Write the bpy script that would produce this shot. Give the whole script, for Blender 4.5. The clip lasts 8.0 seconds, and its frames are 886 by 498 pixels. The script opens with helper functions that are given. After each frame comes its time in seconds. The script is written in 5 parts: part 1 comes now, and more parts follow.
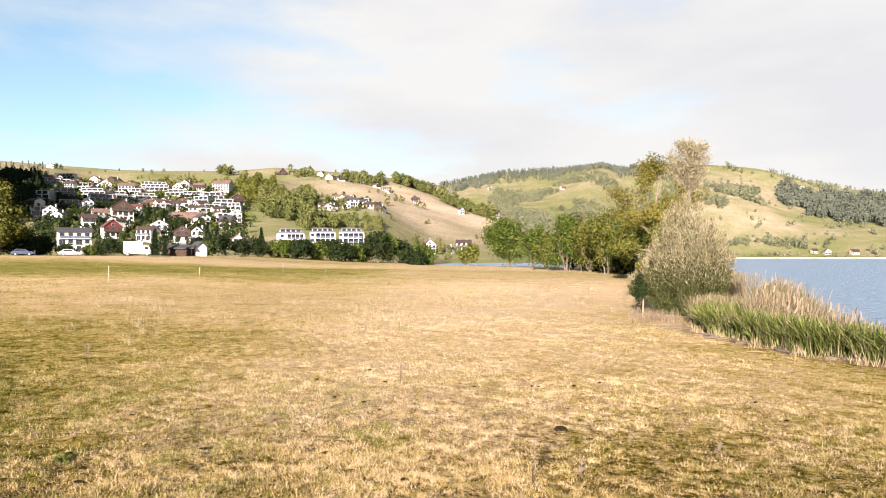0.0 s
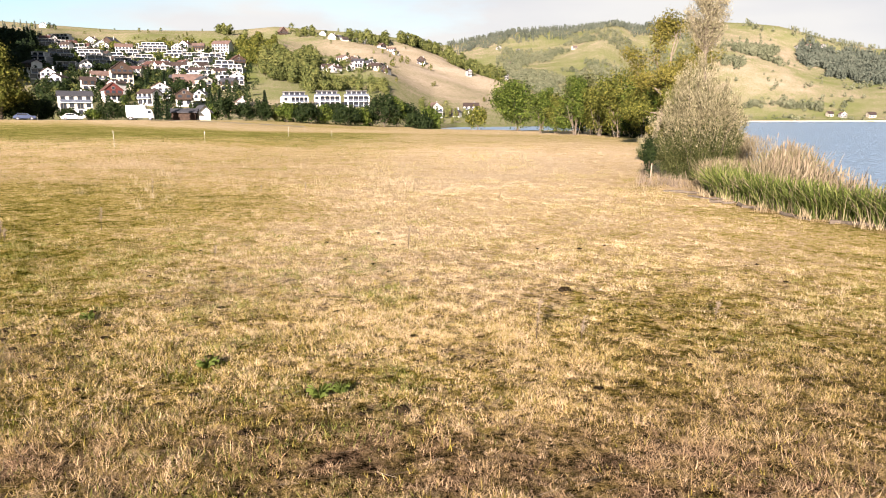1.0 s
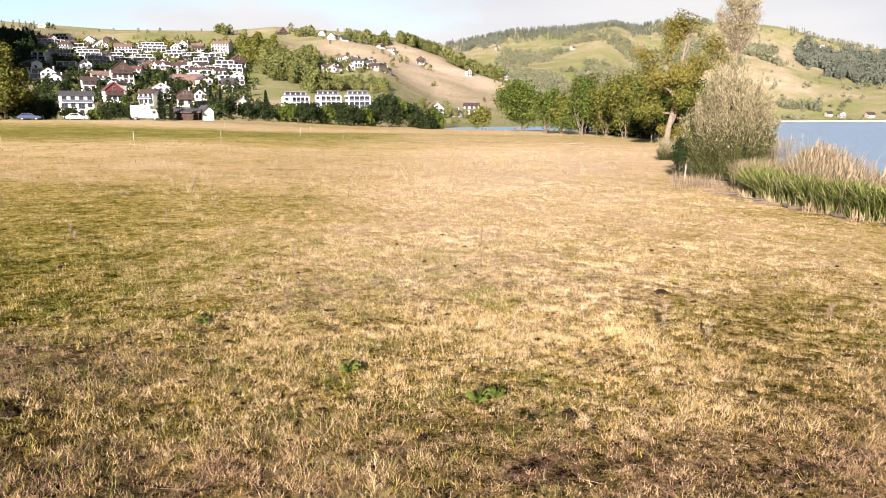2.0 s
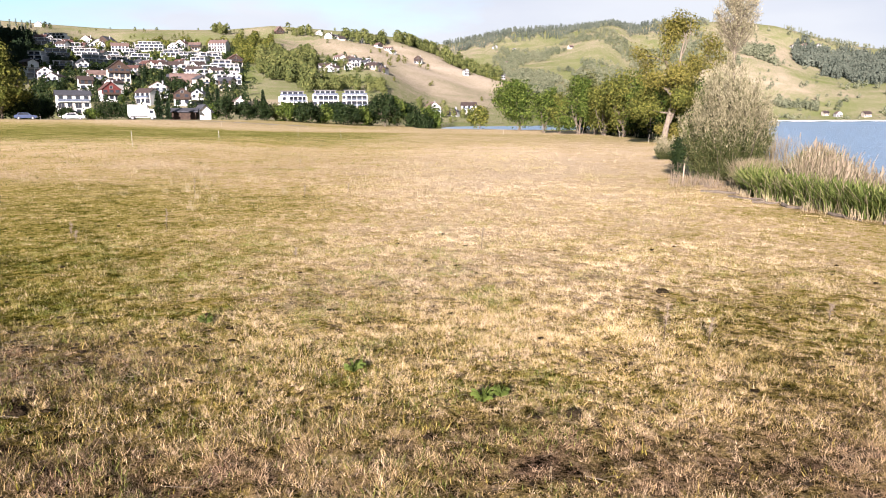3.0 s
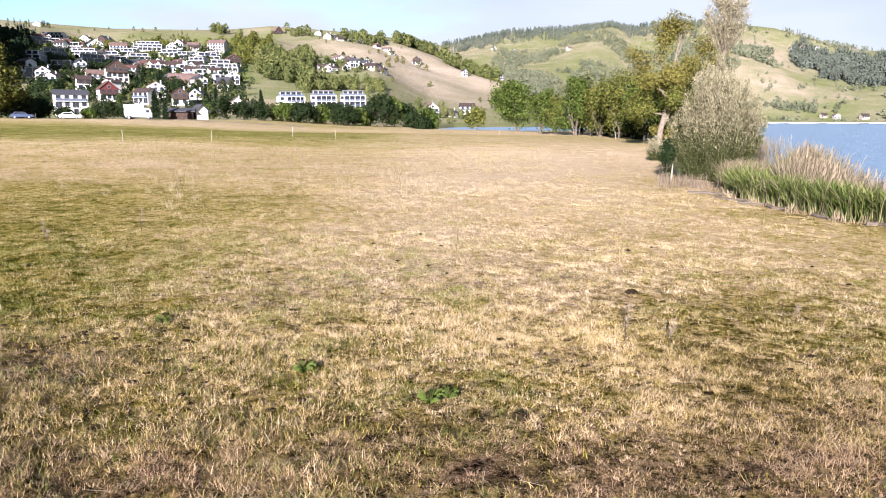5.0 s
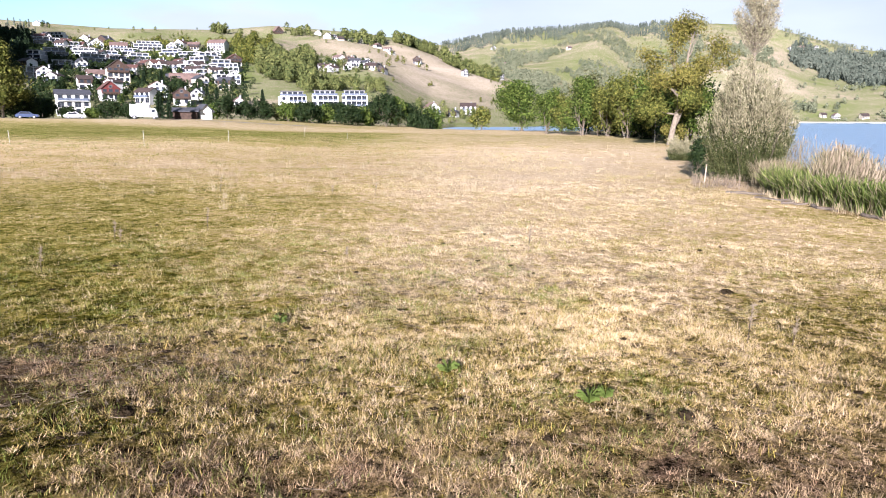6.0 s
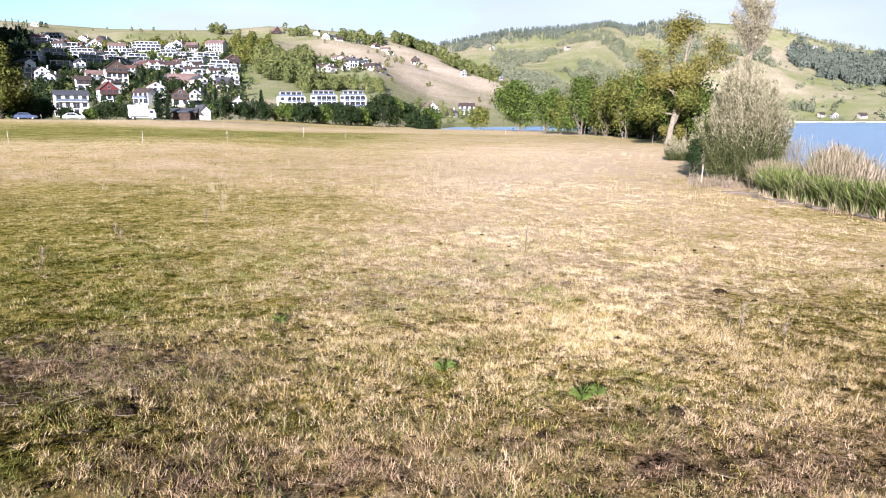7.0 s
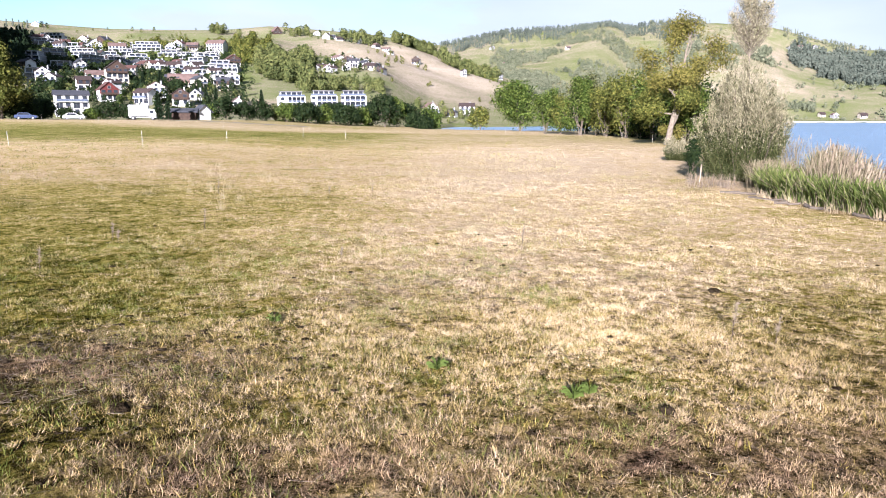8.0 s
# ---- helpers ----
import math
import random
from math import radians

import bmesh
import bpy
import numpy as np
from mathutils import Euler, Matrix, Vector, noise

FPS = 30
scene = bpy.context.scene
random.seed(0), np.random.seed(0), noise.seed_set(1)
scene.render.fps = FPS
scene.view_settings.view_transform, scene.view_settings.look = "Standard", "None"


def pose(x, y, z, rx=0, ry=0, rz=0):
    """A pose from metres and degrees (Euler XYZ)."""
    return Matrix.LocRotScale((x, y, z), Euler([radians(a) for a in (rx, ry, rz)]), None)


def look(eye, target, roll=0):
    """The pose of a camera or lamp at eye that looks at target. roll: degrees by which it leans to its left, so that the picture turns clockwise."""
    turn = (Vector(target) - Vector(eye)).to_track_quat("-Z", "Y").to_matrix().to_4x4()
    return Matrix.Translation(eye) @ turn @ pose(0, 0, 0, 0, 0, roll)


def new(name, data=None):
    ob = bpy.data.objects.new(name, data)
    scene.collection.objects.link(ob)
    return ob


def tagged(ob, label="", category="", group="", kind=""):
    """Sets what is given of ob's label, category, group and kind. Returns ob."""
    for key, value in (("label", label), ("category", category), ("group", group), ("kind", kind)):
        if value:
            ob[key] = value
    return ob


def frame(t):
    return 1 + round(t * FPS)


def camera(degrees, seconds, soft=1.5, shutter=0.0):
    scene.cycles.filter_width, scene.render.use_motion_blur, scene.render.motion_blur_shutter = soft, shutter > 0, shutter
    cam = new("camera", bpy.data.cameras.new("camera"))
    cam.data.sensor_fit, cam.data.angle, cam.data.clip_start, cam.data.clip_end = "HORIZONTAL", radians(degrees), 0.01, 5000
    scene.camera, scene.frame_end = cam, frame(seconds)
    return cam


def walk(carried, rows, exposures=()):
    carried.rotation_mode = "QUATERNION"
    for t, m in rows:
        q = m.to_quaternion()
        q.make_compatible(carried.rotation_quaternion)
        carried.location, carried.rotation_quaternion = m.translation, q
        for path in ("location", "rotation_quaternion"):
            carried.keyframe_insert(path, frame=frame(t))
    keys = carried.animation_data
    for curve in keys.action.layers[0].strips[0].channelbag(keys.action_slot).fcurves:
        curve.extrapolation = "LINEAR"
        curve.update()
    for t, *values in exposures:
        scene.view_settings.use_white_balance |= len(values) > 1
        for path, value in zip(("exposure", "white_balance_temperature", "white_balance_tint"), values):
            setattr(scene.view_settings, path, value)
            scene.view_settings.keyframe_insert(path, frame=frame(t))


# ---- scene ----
cam = camera(63.9, 8.0, soft=1.0)
PATH = [
    (0, (0.243, 0.144, 2.28), (0.149, 2.142, 2.301), 0.0),
    (0.1, (0.241, 0.138, 2.27), (0.142, 2.136, 2.280), 0.0),
    (0.2, (0.239, 0.130, 2.25), (0.136, 2.128, 2.230), 0.0),
    (0.3, (0.236, 0.120, 2.225), (0.130, 2.118, 2.160), 0.0),
    (0.4, (0.234, 0.110, 2.2), (0.126, 2.102, 2.045), 0.0),
    (0.5, (0.232, 0.1, 2.187), (0.122, 2.084, 1.954), -0.0),
    (0.6, (0.232, 0.104, 2.215), (0.122, 2.070, 1.860), -0.05),
    (0.75, (0.233, 0.110, 2.25), (0.122, 2.075, 1.893), -0.1),
    (1, (0.234, 0.116, 2.272), (0.122, 2.081, 1.915), -0.1),
    (1.5, (-0.165, 0.127, 2.27), (-0.275, 2.092, 1.913), -0.1),
    (2, (-1.086, 0.079, 2.302), (-1.194, 2.044, 1.945), -0.1),
    (2.2, (-1.245, 0.070, 2.305), (-1.353, 2.035, 1.948), -0.1),
    (3.3, (-0.989, 0.04, 2.310), (-1.088, 2.005, 1.951), -0.1),
    (3.5, (-0.689, 0.067, 2.291), (-0.793, 2.032, 1.934), -0.15),
    (4, (-0.393, 0.156, 2.281), (-0.496, 2.121, 1.923), -0.1),
    (4.2, (-0.372, 0.167, 2.284), (-0.475, 2.132, 1.926), -0.1),
    (5.3, (-1.169, 0.160, 2.275), (-1.264, 2.125, 1.919), 0.15),
    (5.5, (-1.551, 0.138, 2.285), (-1.648, 2.103, 1.927), 0.15),
    (6, (-2.032, 0.068, 2.285), (-2.126, 2.033, 1.928), 0.1),
    (6.5, (-2.043, -0.002, 2.298), (-2.137, 1.963, 1.942), 0.0),
    (7, (-2.0, -0.054, 2.316), (-2.091, 1.912, 1.959), 0.0),
    (7.5, (-1.956, -0.08, 2.32), (-2.048, 1.885, 1.963), 0.0),
    (8, (-1.93, -0.084, 2.315), (-2.022, 1.882, 1.958), 0.0),
]
EXPOSURE = [(0.0, 2.55, 6700, 19), (0.6, 2.52, 6700, 19), (2.2, 2.52, 6500, 21), (3.3, 2.5, 5900, 21), (4.2, 2.5, 5750, 21), (5.3, 2.55, 5600, 20), (8.0, 2.62, 5400, 20)]
walk(cam, [(t, look(eye, target, roll)) for t, eye, target, roll in PATH], EXPOSURE)

# ---- light: a low warm sun behind the camera, a sky of thin bright cloud ----
SUN_ELEVATION, SUN_BEARING = radians(16.0), radians(190.8)   # bearing clockwise from +y
sun = new("sun", bpy.data.lights.new("sun", "SUN"))
sun.data.energy, sun.data.angle, sun.data.color = 5.0, radians(0.53), (1.0, 0.90, 0.78)
sun_from = Vector((math.sin(SUN_BEARING) * math.cos(SUN_ELEVATION), math.cos(SUN_BEARING) * math.cos(SUN_ELEVATION), math.sin(SUN_ELEVATION)))
sun.matrix_world = look(sun_from * 50, (0, 0, 0))

world = bpy.data.worlds.new("sky")
scene.world = world
world.use_nodes = True
wn, wl = world.node_tree.nodes, world.node_tree.links
wn.clear()
sky = wn.new("ShaderNodeTexSky")
sky.sky_type, sky.sun_disc = "NISHITA", False
sky.sun_elevation, sky.sun_rotation = SUN_ELEVATION, SUN_BEARING
sky.air_density, sky.dust_density, sky.ozone_density = 1.0, 0.6, 1.5
w_coord = wn.new("ShaderNodeTexCoord")
w_map = wn.new("ShaderNodeMapping")
w_map.inputs["Scale"].default_value = (1.0, 1.0, 3.6)
w_map.inputs["Location"].default_value = (0.9, 0.4, 0.25)
w_map.inputs["Rotation"].default_value = (0.0, 0.0, radians(75))
w_noise = wn.new("ShaderNodeTexNoise")
w_noise.inputs["Scale"].default_value, w_noise.inputs["Detail"].default_value, w_noise.inputs["Roughness"].default_value = 1.5, 8, 0.55
w_ramp = wn.new("ShaderNodeValToRGB")
w_ramp.color_ramp.elements[0].position, w_ramp.color_ramp.elements[1].position = 0.29, 0.50
w_ramp.color_ramp.elements[0].color = (0.08, 0.08, 0.08, 1)
w_mix = wn.new("ShaderNodeMixRGB")
# cloud: white crowns and slightly greyer undersides
w_tone, w_shade, w_clear = wn.new("ShaderNodeTexNoise"), wn.new("ShaderNodeValToRGB"), wn.new("ShaderNodeMixRGB")
w_tone.inputs["Scale"].default_value, w_tone.inputs["Detail"].default_value = 2.6, 6
w_shade.color_ramp.elements[0].position, w_shade.color_ramp.elements[1].position = 0.36, 0.56
w_shade.color_ramp.elements[0].color, w_shade.color_ramp.elements[1].color = (4.45, 4.78, 4.85, 1), (5.05, 5.36, 5.16, 1)
w_clear.blend_type = "MULTIPLY"
w_clear.inputs["Fac"].default_value, w_clear.inputs["Color2"].default_value = 1.0, (1.05, 1.22, 1.18, 1)
w_bg = wn.new("ShaderNodeBackground")
w_bg.inputs["Strength"].default_value = 0.030
w_out = wn.new("ShaderNodeOutputWorld")
wl.new(w_coord.outputs["Generated"], w_map.inputs["Vector"])
wl.new(w_map.outputs["Vector"], w_noise.inputs["Vector"])
wl.new(w_map.outputs["Vector"], w_tone.inputs["Vector"])
wl.new(w_tone.outputs["Fac"], w_shade.inputs["Fac"])
wl.new(w_shade.outputs["Color"], w_mix.inputs["Color2"])
# cloud thins out overhead
w_xyz, w_thin, w_high = wn.new("ShaderNodeSeparateXYZ"), wn.new("ShaderNodeMath"), wn.new("ShaderNodeMapRange")
w_thin.operation = "MULTIPLY_ADD"
w_thin.inputs[1].default_value = -0.5
w_high.inputs["From Min"].default_value, w_high.inputs["From Max"].default_value = 0.36, 0.85
wl.new(w_coord.outputs["Generated"], w_xyz.inputs["Vector"])
wl.new(w_xyz.outputs["Z"], w_high.inputs["Value"])
wl.new(w_high.outputs["Result"], w_thin.inputs[0])
wl.new(w_noise.outputs["Fac"], w_thin.inputs[2])
# the cloud bank lies to the east and thins out westward
w_east, w_bank = wn.new("ShaderNodeMapRange"), wn.new("ShaderNodeMath")
w_bank.operation = "ADD"
w_east.inputs["From Min"].default_value, w_east.inputs["From Max"].default_value = -0.52, -0.22
w_east.inputs["To Min"].default_value, w_east.inputs["To Max"].default_value = -0.13, 0.035
wl.new(w_xyz.outputs["X"], w_east.inputs["Value"])
wl.new(w_east.outputs["Result"], w_bank.inputs[0])
wl.new(w_thin.outputs[0], w_bank.inputs[1])
wl.new(w_bank.outputs[0], w_ramp.inputs["Fac"])
wl.new(w_ramp.outputs["Color"], w_mix.inputs["Fac"])
wl.new(sky.outputs["Color"], w_clear.inputs["Color1"])
wl.new(w_clear.outputs["Color"], w_mix.inputs["Color1"])
wl.new(w_mix.outputs["Color"], w_bg.inputs["Color"])
wl.new(w_bg.outputs["Background"], w_out.inputs["Surface"])

# ---- materials ----
def surface(name, colors, scale=1.0, detail=6.0, rough=0.85, bump=0.0, bump_scale=30.0, island=0.0, spec=0.2, metal=0.0, big=0.0, big_color=None, through_light=0.0):
    """A procedural surface: a ramp of colours over noise, with fine relief, per-island variation and a second, larger scale."""
    m = bpy.data.materials.new(name)
    m.use_nodes = True
    n, l = m.node_tree.nodes, m.node_tree.links
    b = n["Principled BSDF"]
    geo = n.new("ShaderNodeNewGeometry")
    tex = n.new("ShaderNodeTexNoise")
    tex.inputs["Scale"].default_value, tex.inputs["Detail"].default_value = scale, detail
    l.new(geo.outputs["Position"], tex.inputs["Vector"])
    fac = tex.outputs["Fac"]
    if island:
        mix = n.new("ShaderNodeMix")
        mix.inputs["Factor"].default_value = island
        l.new(fac, mix.inputs["A"])
        l.new(geo.outputs["Random Per Island"], mix.inputs["B"])
        fac = mix.outputs["Result"]
    ramp = n.new("ShaderNodeValToRGB")
    lo, hi = (0.05, 0.95) if island > 0.4 else (0.3, 0.7)
    for i, c in enumerate(colors):
        p = lo + (hi - lo) * i / max(1, len(colors) - 1)
        e = ramp.color_ramp.elements[i] if i < 2 else ramp.color_ramp.elements.new(p)
        e.position, e.color = p, (*c, 1)
    if len(colors) > 2:
        for i, c in enumerate(colors):
            p = lo + (hi - lo) * i / (len(colors) - 1)
            e = sorted(ramp.color_ramp.elements, key=lambda q: q.position)[i]
            e.color = (*c, 1)
            e.position = p
    l.new(fac, ramp.inputs["Fac"])
    col = ramp.outputs["Color"]
    if big:
        tex2 = n.new("ShaderNodeTexNoise")
        tex2.inputs["Scale"].default_value, tex2.inputs["Detail"].default_value = big, 4
        l.new(geo.outputs["Position"], tex2.inputs["Vector"])
        r2 = n.new("ShaderNodeMapRange")
        r2.inputs["From Min"].default_value, r2.inputs["From Max"].default_value = 0.42, 0.62
        l.new(tex2.outputs["Fac"], r2.inputs["Value"])
        mx = n.new("ShaderNodeMixRGB")
        mx.inputs["Color2"].default_value = (*big_color, 1)
        l.new(r2.outputs["Result"], mx.inputs["Fac"])
        l.new(col, mx.inputs["Color1"])
        col = mx.outputs["Color"]
    l.new(col, b.inputs["Base Color"])
    b.inputs["Roughness"].default_value, b.inputs["Specular IOR Level"].default_value, b.inputs["Metallic"].default_value = rough, spec, metal
    if bump:
        tex3 = n.new("ShaderNodeTexNoise")
        tex3.inputs["Scale"].default_value, tex3.inputs["Detail"].default_value = bump_scale, 5
        l.new(geo.outputs["Position"], tex3.inputs["Vector"])
        bp = n.new("ShaderNodeBump")
        bp.inputs["Strength"].default_value, bp.inputs["Distance"].default_value = bump, 0.05
        l.new(tex3.outputs["Fac"], bp.inputs["Height"])
        l.new(bp.outputs["Normal"], b.inputs["Normal"])
    if through_light:
        tr = n.new("ShaderNodeBsdfTranslucent")
        l.new(col, tr.inputs["Color"])
        ms = n.new("ShaderNodeMixShader")
        ms.inputs["Fac"].default_value = through_light
        l.new(b.outputs["BSDF"], ms.inputs[1])
        l.new(tr.outputs["BSDF"], ms.inputs[2])
        l.new(ms.outputs["Shader"], n["Material Output"].inputs["Surface"])
    return m


def leaf(name, colors, island=0.7, scale=0.6):
    return surface(name, colors, scale=scale, detail=3, rough=0.7, island=island, spec=0.08, through_light=0.3)


MAT = {
    "leaf_green": leaf("leaf_green", [(0.0100, 0.0190, 0.0030), (0.0360, 0.0560, 0.0080), (0.1150, 0.1350, 0.0280)]),
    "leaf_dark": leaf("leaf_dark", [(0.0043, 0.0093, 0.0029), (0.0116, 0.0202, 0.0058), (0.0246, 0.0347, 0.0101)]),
    "leaf_olive": leaf("leaf_olive", [(0.0180, 0.0240, 0.0040), (0.0580, 0.0660, 0.0120), (0.1500, 0.1380, 0.0300)]),
    "leaf_yellow": leaf("leaf_yellow", [(0.0399, 0.0410, 0.0080), (0.0935, 0.0861, 0.0168), (0.1615, 0.1337, 0.0352)]),
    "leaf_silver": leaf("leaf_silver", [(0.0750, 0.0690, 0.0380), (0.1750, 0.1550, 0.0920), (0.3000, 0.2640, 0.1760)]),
    "leaf_willow": leaf("leaf_willow", [(0.0208, 0.0248, 0.0080), (0.0560, 0.0592, 0.0216), (0.1160, 0.1104, 0.0512)]),
    # far broadleaf and conifer leaves, greyed and lightened to carry distance haze
    "leaf_far_hazed": leaf("leaf_far_hazed", [(0.0620, 0.0720, 0.0420), (0.1040, 0.1120, 0.0680), (0.1500, 0.1520, 0.0960)], scale=0.02, island=0.35),
    "leaf_conifer_hazed": leaf("leaf_conifer_hazed", [(0.0408, 0.0506, 0.0390), (0.0672, 0.0782, 0.0600), (0.0960, 0.1058, 0.0800)], scale=0.02, island=0.35),
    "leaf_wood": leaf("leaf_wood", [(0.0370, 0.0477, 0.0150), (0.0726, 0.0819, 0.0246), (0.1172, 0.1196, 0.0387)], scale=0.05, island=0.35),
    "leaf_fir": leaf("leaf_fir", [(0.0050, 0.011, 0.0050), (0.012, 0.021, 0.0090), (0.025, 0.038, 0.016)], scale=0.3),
    "frame_dark": surface("frame_dark", [(0.0208, 0.0208, 0.0234), (0.0416, 0.0416, 0.0468)], scale=3),
    "shore_stone": surface("shore_stone", [(0.228, 0.205, 0.167), (0.350, 0.319, 0.274)], scale=0.4, bump=0.4, bump_scale=2),
    # darker copy of plaster: shade put into the colour of set-back walls
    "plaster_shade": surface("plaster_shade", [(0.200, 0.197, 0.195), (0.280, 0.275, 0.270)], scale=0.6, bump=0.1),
    "straw": leaf("straw", [(0.1500, 0.1180, 0.0660), (0.2350, 0.1880, 0.1140), (0.3300, 0.2700, 0.1780)]),
    "bark": surface("bark", [(0.040, 0.030, 0.020), (0.095, 0.075, 0.054)], scale=9, bump=0.6, bump_scale=25),
    "bark_pale": surface("bark_pale", [(0.0660, 0.0530, 0.0380), (0.1400, 0.1160, 0.0860)], scale=4, bump=0.5, bump_scale=18),
    "bark_grey": surface("bark_grey", [(0.060, 0.048, 0.036), (0.125, 0.104, 0.080)], scale=4, bump=0.5, bump_scale=18),
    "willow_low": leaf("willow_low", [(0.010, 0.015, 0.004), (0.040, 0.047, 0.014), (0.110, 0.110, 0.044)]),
    "grass_green": leaf("grass_green", [(0.0240, 0.0340, 0.0050), (0.0780, 0.0940, 0.0140), (0.1900, 0.1900, 0.0440)], scale=3.0),
    "reed_green": leaf("reed_green", [(0.020, 0.034, 0.006), (0.066, 0.086, 0.018), (0.170, 0.175, 0.058)]),
    "reed_dry": leaf("reed_dry", [(0.0740, 0.0580, 0.0340), (0.1380, 0.1120, 0.0680), (0.2350, 0.1980, 0.1320)]),
    "reed_plume": leaf("reed_plume", [(0.110, 0.082, 0.056), (0.200, 0.160, 0.112)]),
    "plaster": surface("plaster", [(0.3840, 0.3760, 0.3600), (0.4800, 0.4720, 0.4560)], scale=0.6, bump=0.1),
    "plaster_cream": surface("plaster_cream", [(0.3060, 0.2677, 0.2125), (0.3910, 0.3485, 0.2848)], scale=0.6, bump=0.1),
    "plaster_grey": surface("plaster_grey", [(0.1700, 0.1720, 0.1820), (0.2400, 0.2420, 0.2500)], scale=0.6, bump=0.1),
    "timber": surface("timber", [(0.018, 0.011, 0.0080), (0.042, 0.026, 0.018)], scale=2, bump=0.3),
    "timber_red": surface("timber_red", [(0.045, 0.0090, 0.0080), (0.080, 0.018, 0.015)], scale=2, bump=0.3),
    "tile_brown": surface("tile_brown", [(0.020, 0.014, 0.012), (0.044, 0.030, 0.026)], scale=1.5, bump=0.4, bump_scale=6),
    "tile_red": surface("tile_red", [(0.042, 0.020, 0.016), (0.072, 0.036, 0.029)], scale=1.5, bump=0.4, bump_scale=6),
    "tile_grey": surface("tile_grey", [(0.020, 0.021, 0.025), (0.042, 0.042, 0.048)], scale=1.5, bump=0.4, bump_scale=6),
    "tile_pink": surface("tile_pink", [(0.065, 0.042, 0.035), (0.114, 0.076, 0.064)], scale=0.4, bump=0.4, bump_scale=6),
    "gravel_roof": surface("gravel_roof", [(0.076, 0.074, 0.072), (0.137, 0.133, 0.129)], scale=2, bump=0.4, bump_scale=8),
    # blue-grey base stands in for part of the sky's reflection
    "pane": surface("pane", [(0.0100, 0.0120, 0.0160), (0.0200, 0.0230, 0.0300)], scale=0.5, rough=0.10, spec=0.5),
    "window_frame": surface("window_frame", [(0.090, 0.080, 0.070), (0.150, 0.140, 0.130)], scale=3),
    "rail": surface("rail", [(0.0360, 0.0450, 0.0600), (0.0780, 0.0900, 0.1200)], scale=2, rough=0.3),
    "truck_white": surface("truck_white", [(0.340, 0.340, 0.335), (0.400, 0.400, 0.395)], scale=0.8, rough=0.35, spec=0.5),
    "rubber": surface("rubber", [(0.015, 0.015, 0.015), (0.030, 0.030, 0.030)], scale=8),
    "steel": surface("steel", [(0.167, 0.167, 0.175), (0.258, 0.258, 0.266)], scale=5, rough=0.45, metal=0.6),
    "car_blue": surface("car_blue", [(0.012, 0.020, 0.050), (0.020, 0.032, 0.070)], scale=2, rough=0.3, spec=0.5),
    "post_plastic": surface("post_plastic", [(0.200, 0.185, 0.145), (0.300, 0.280, 0.230)], scale=12, rough=0.6),
    "post_wood": surface("post_wood", [(0.122, 0.091, 0.065), (0.228, 0.182, 0.137)], scale=14, bump=0.5, bump_scale=40),
    "asphalt": surface("asphalt", [(0.150, 0.134, 0.104), (0.220, 0.198, 0.158)], scale=3, bump=0.2, rough=1.0, spec=0.0),
    "dung": surface("dung", [(0.010, 0.007, 0.004), (0.026, 0.019, 0.012)], rough=1.0, spec=0.0, scale=14, bump=0.6, bump_scale=40),
    "driftwood": surface("driftwood", [(0.0500, 0.0390, 0.0290), (0.1050, 0.0860, 0.0660)], scale=10, bump=0.5),
    "weed": leaf("weed", [(0.028, 0.042, 0.0080), (0.058, 0.080, 0.015), (0.105, 0.125, 0.034)]),
    "bramble": leaf("bramble", [(0.0800, 0.0600, 0.0410), (0.1450, 0.1130, 0.0800), (0.2250, 0.1810, 0.1340)]),
}

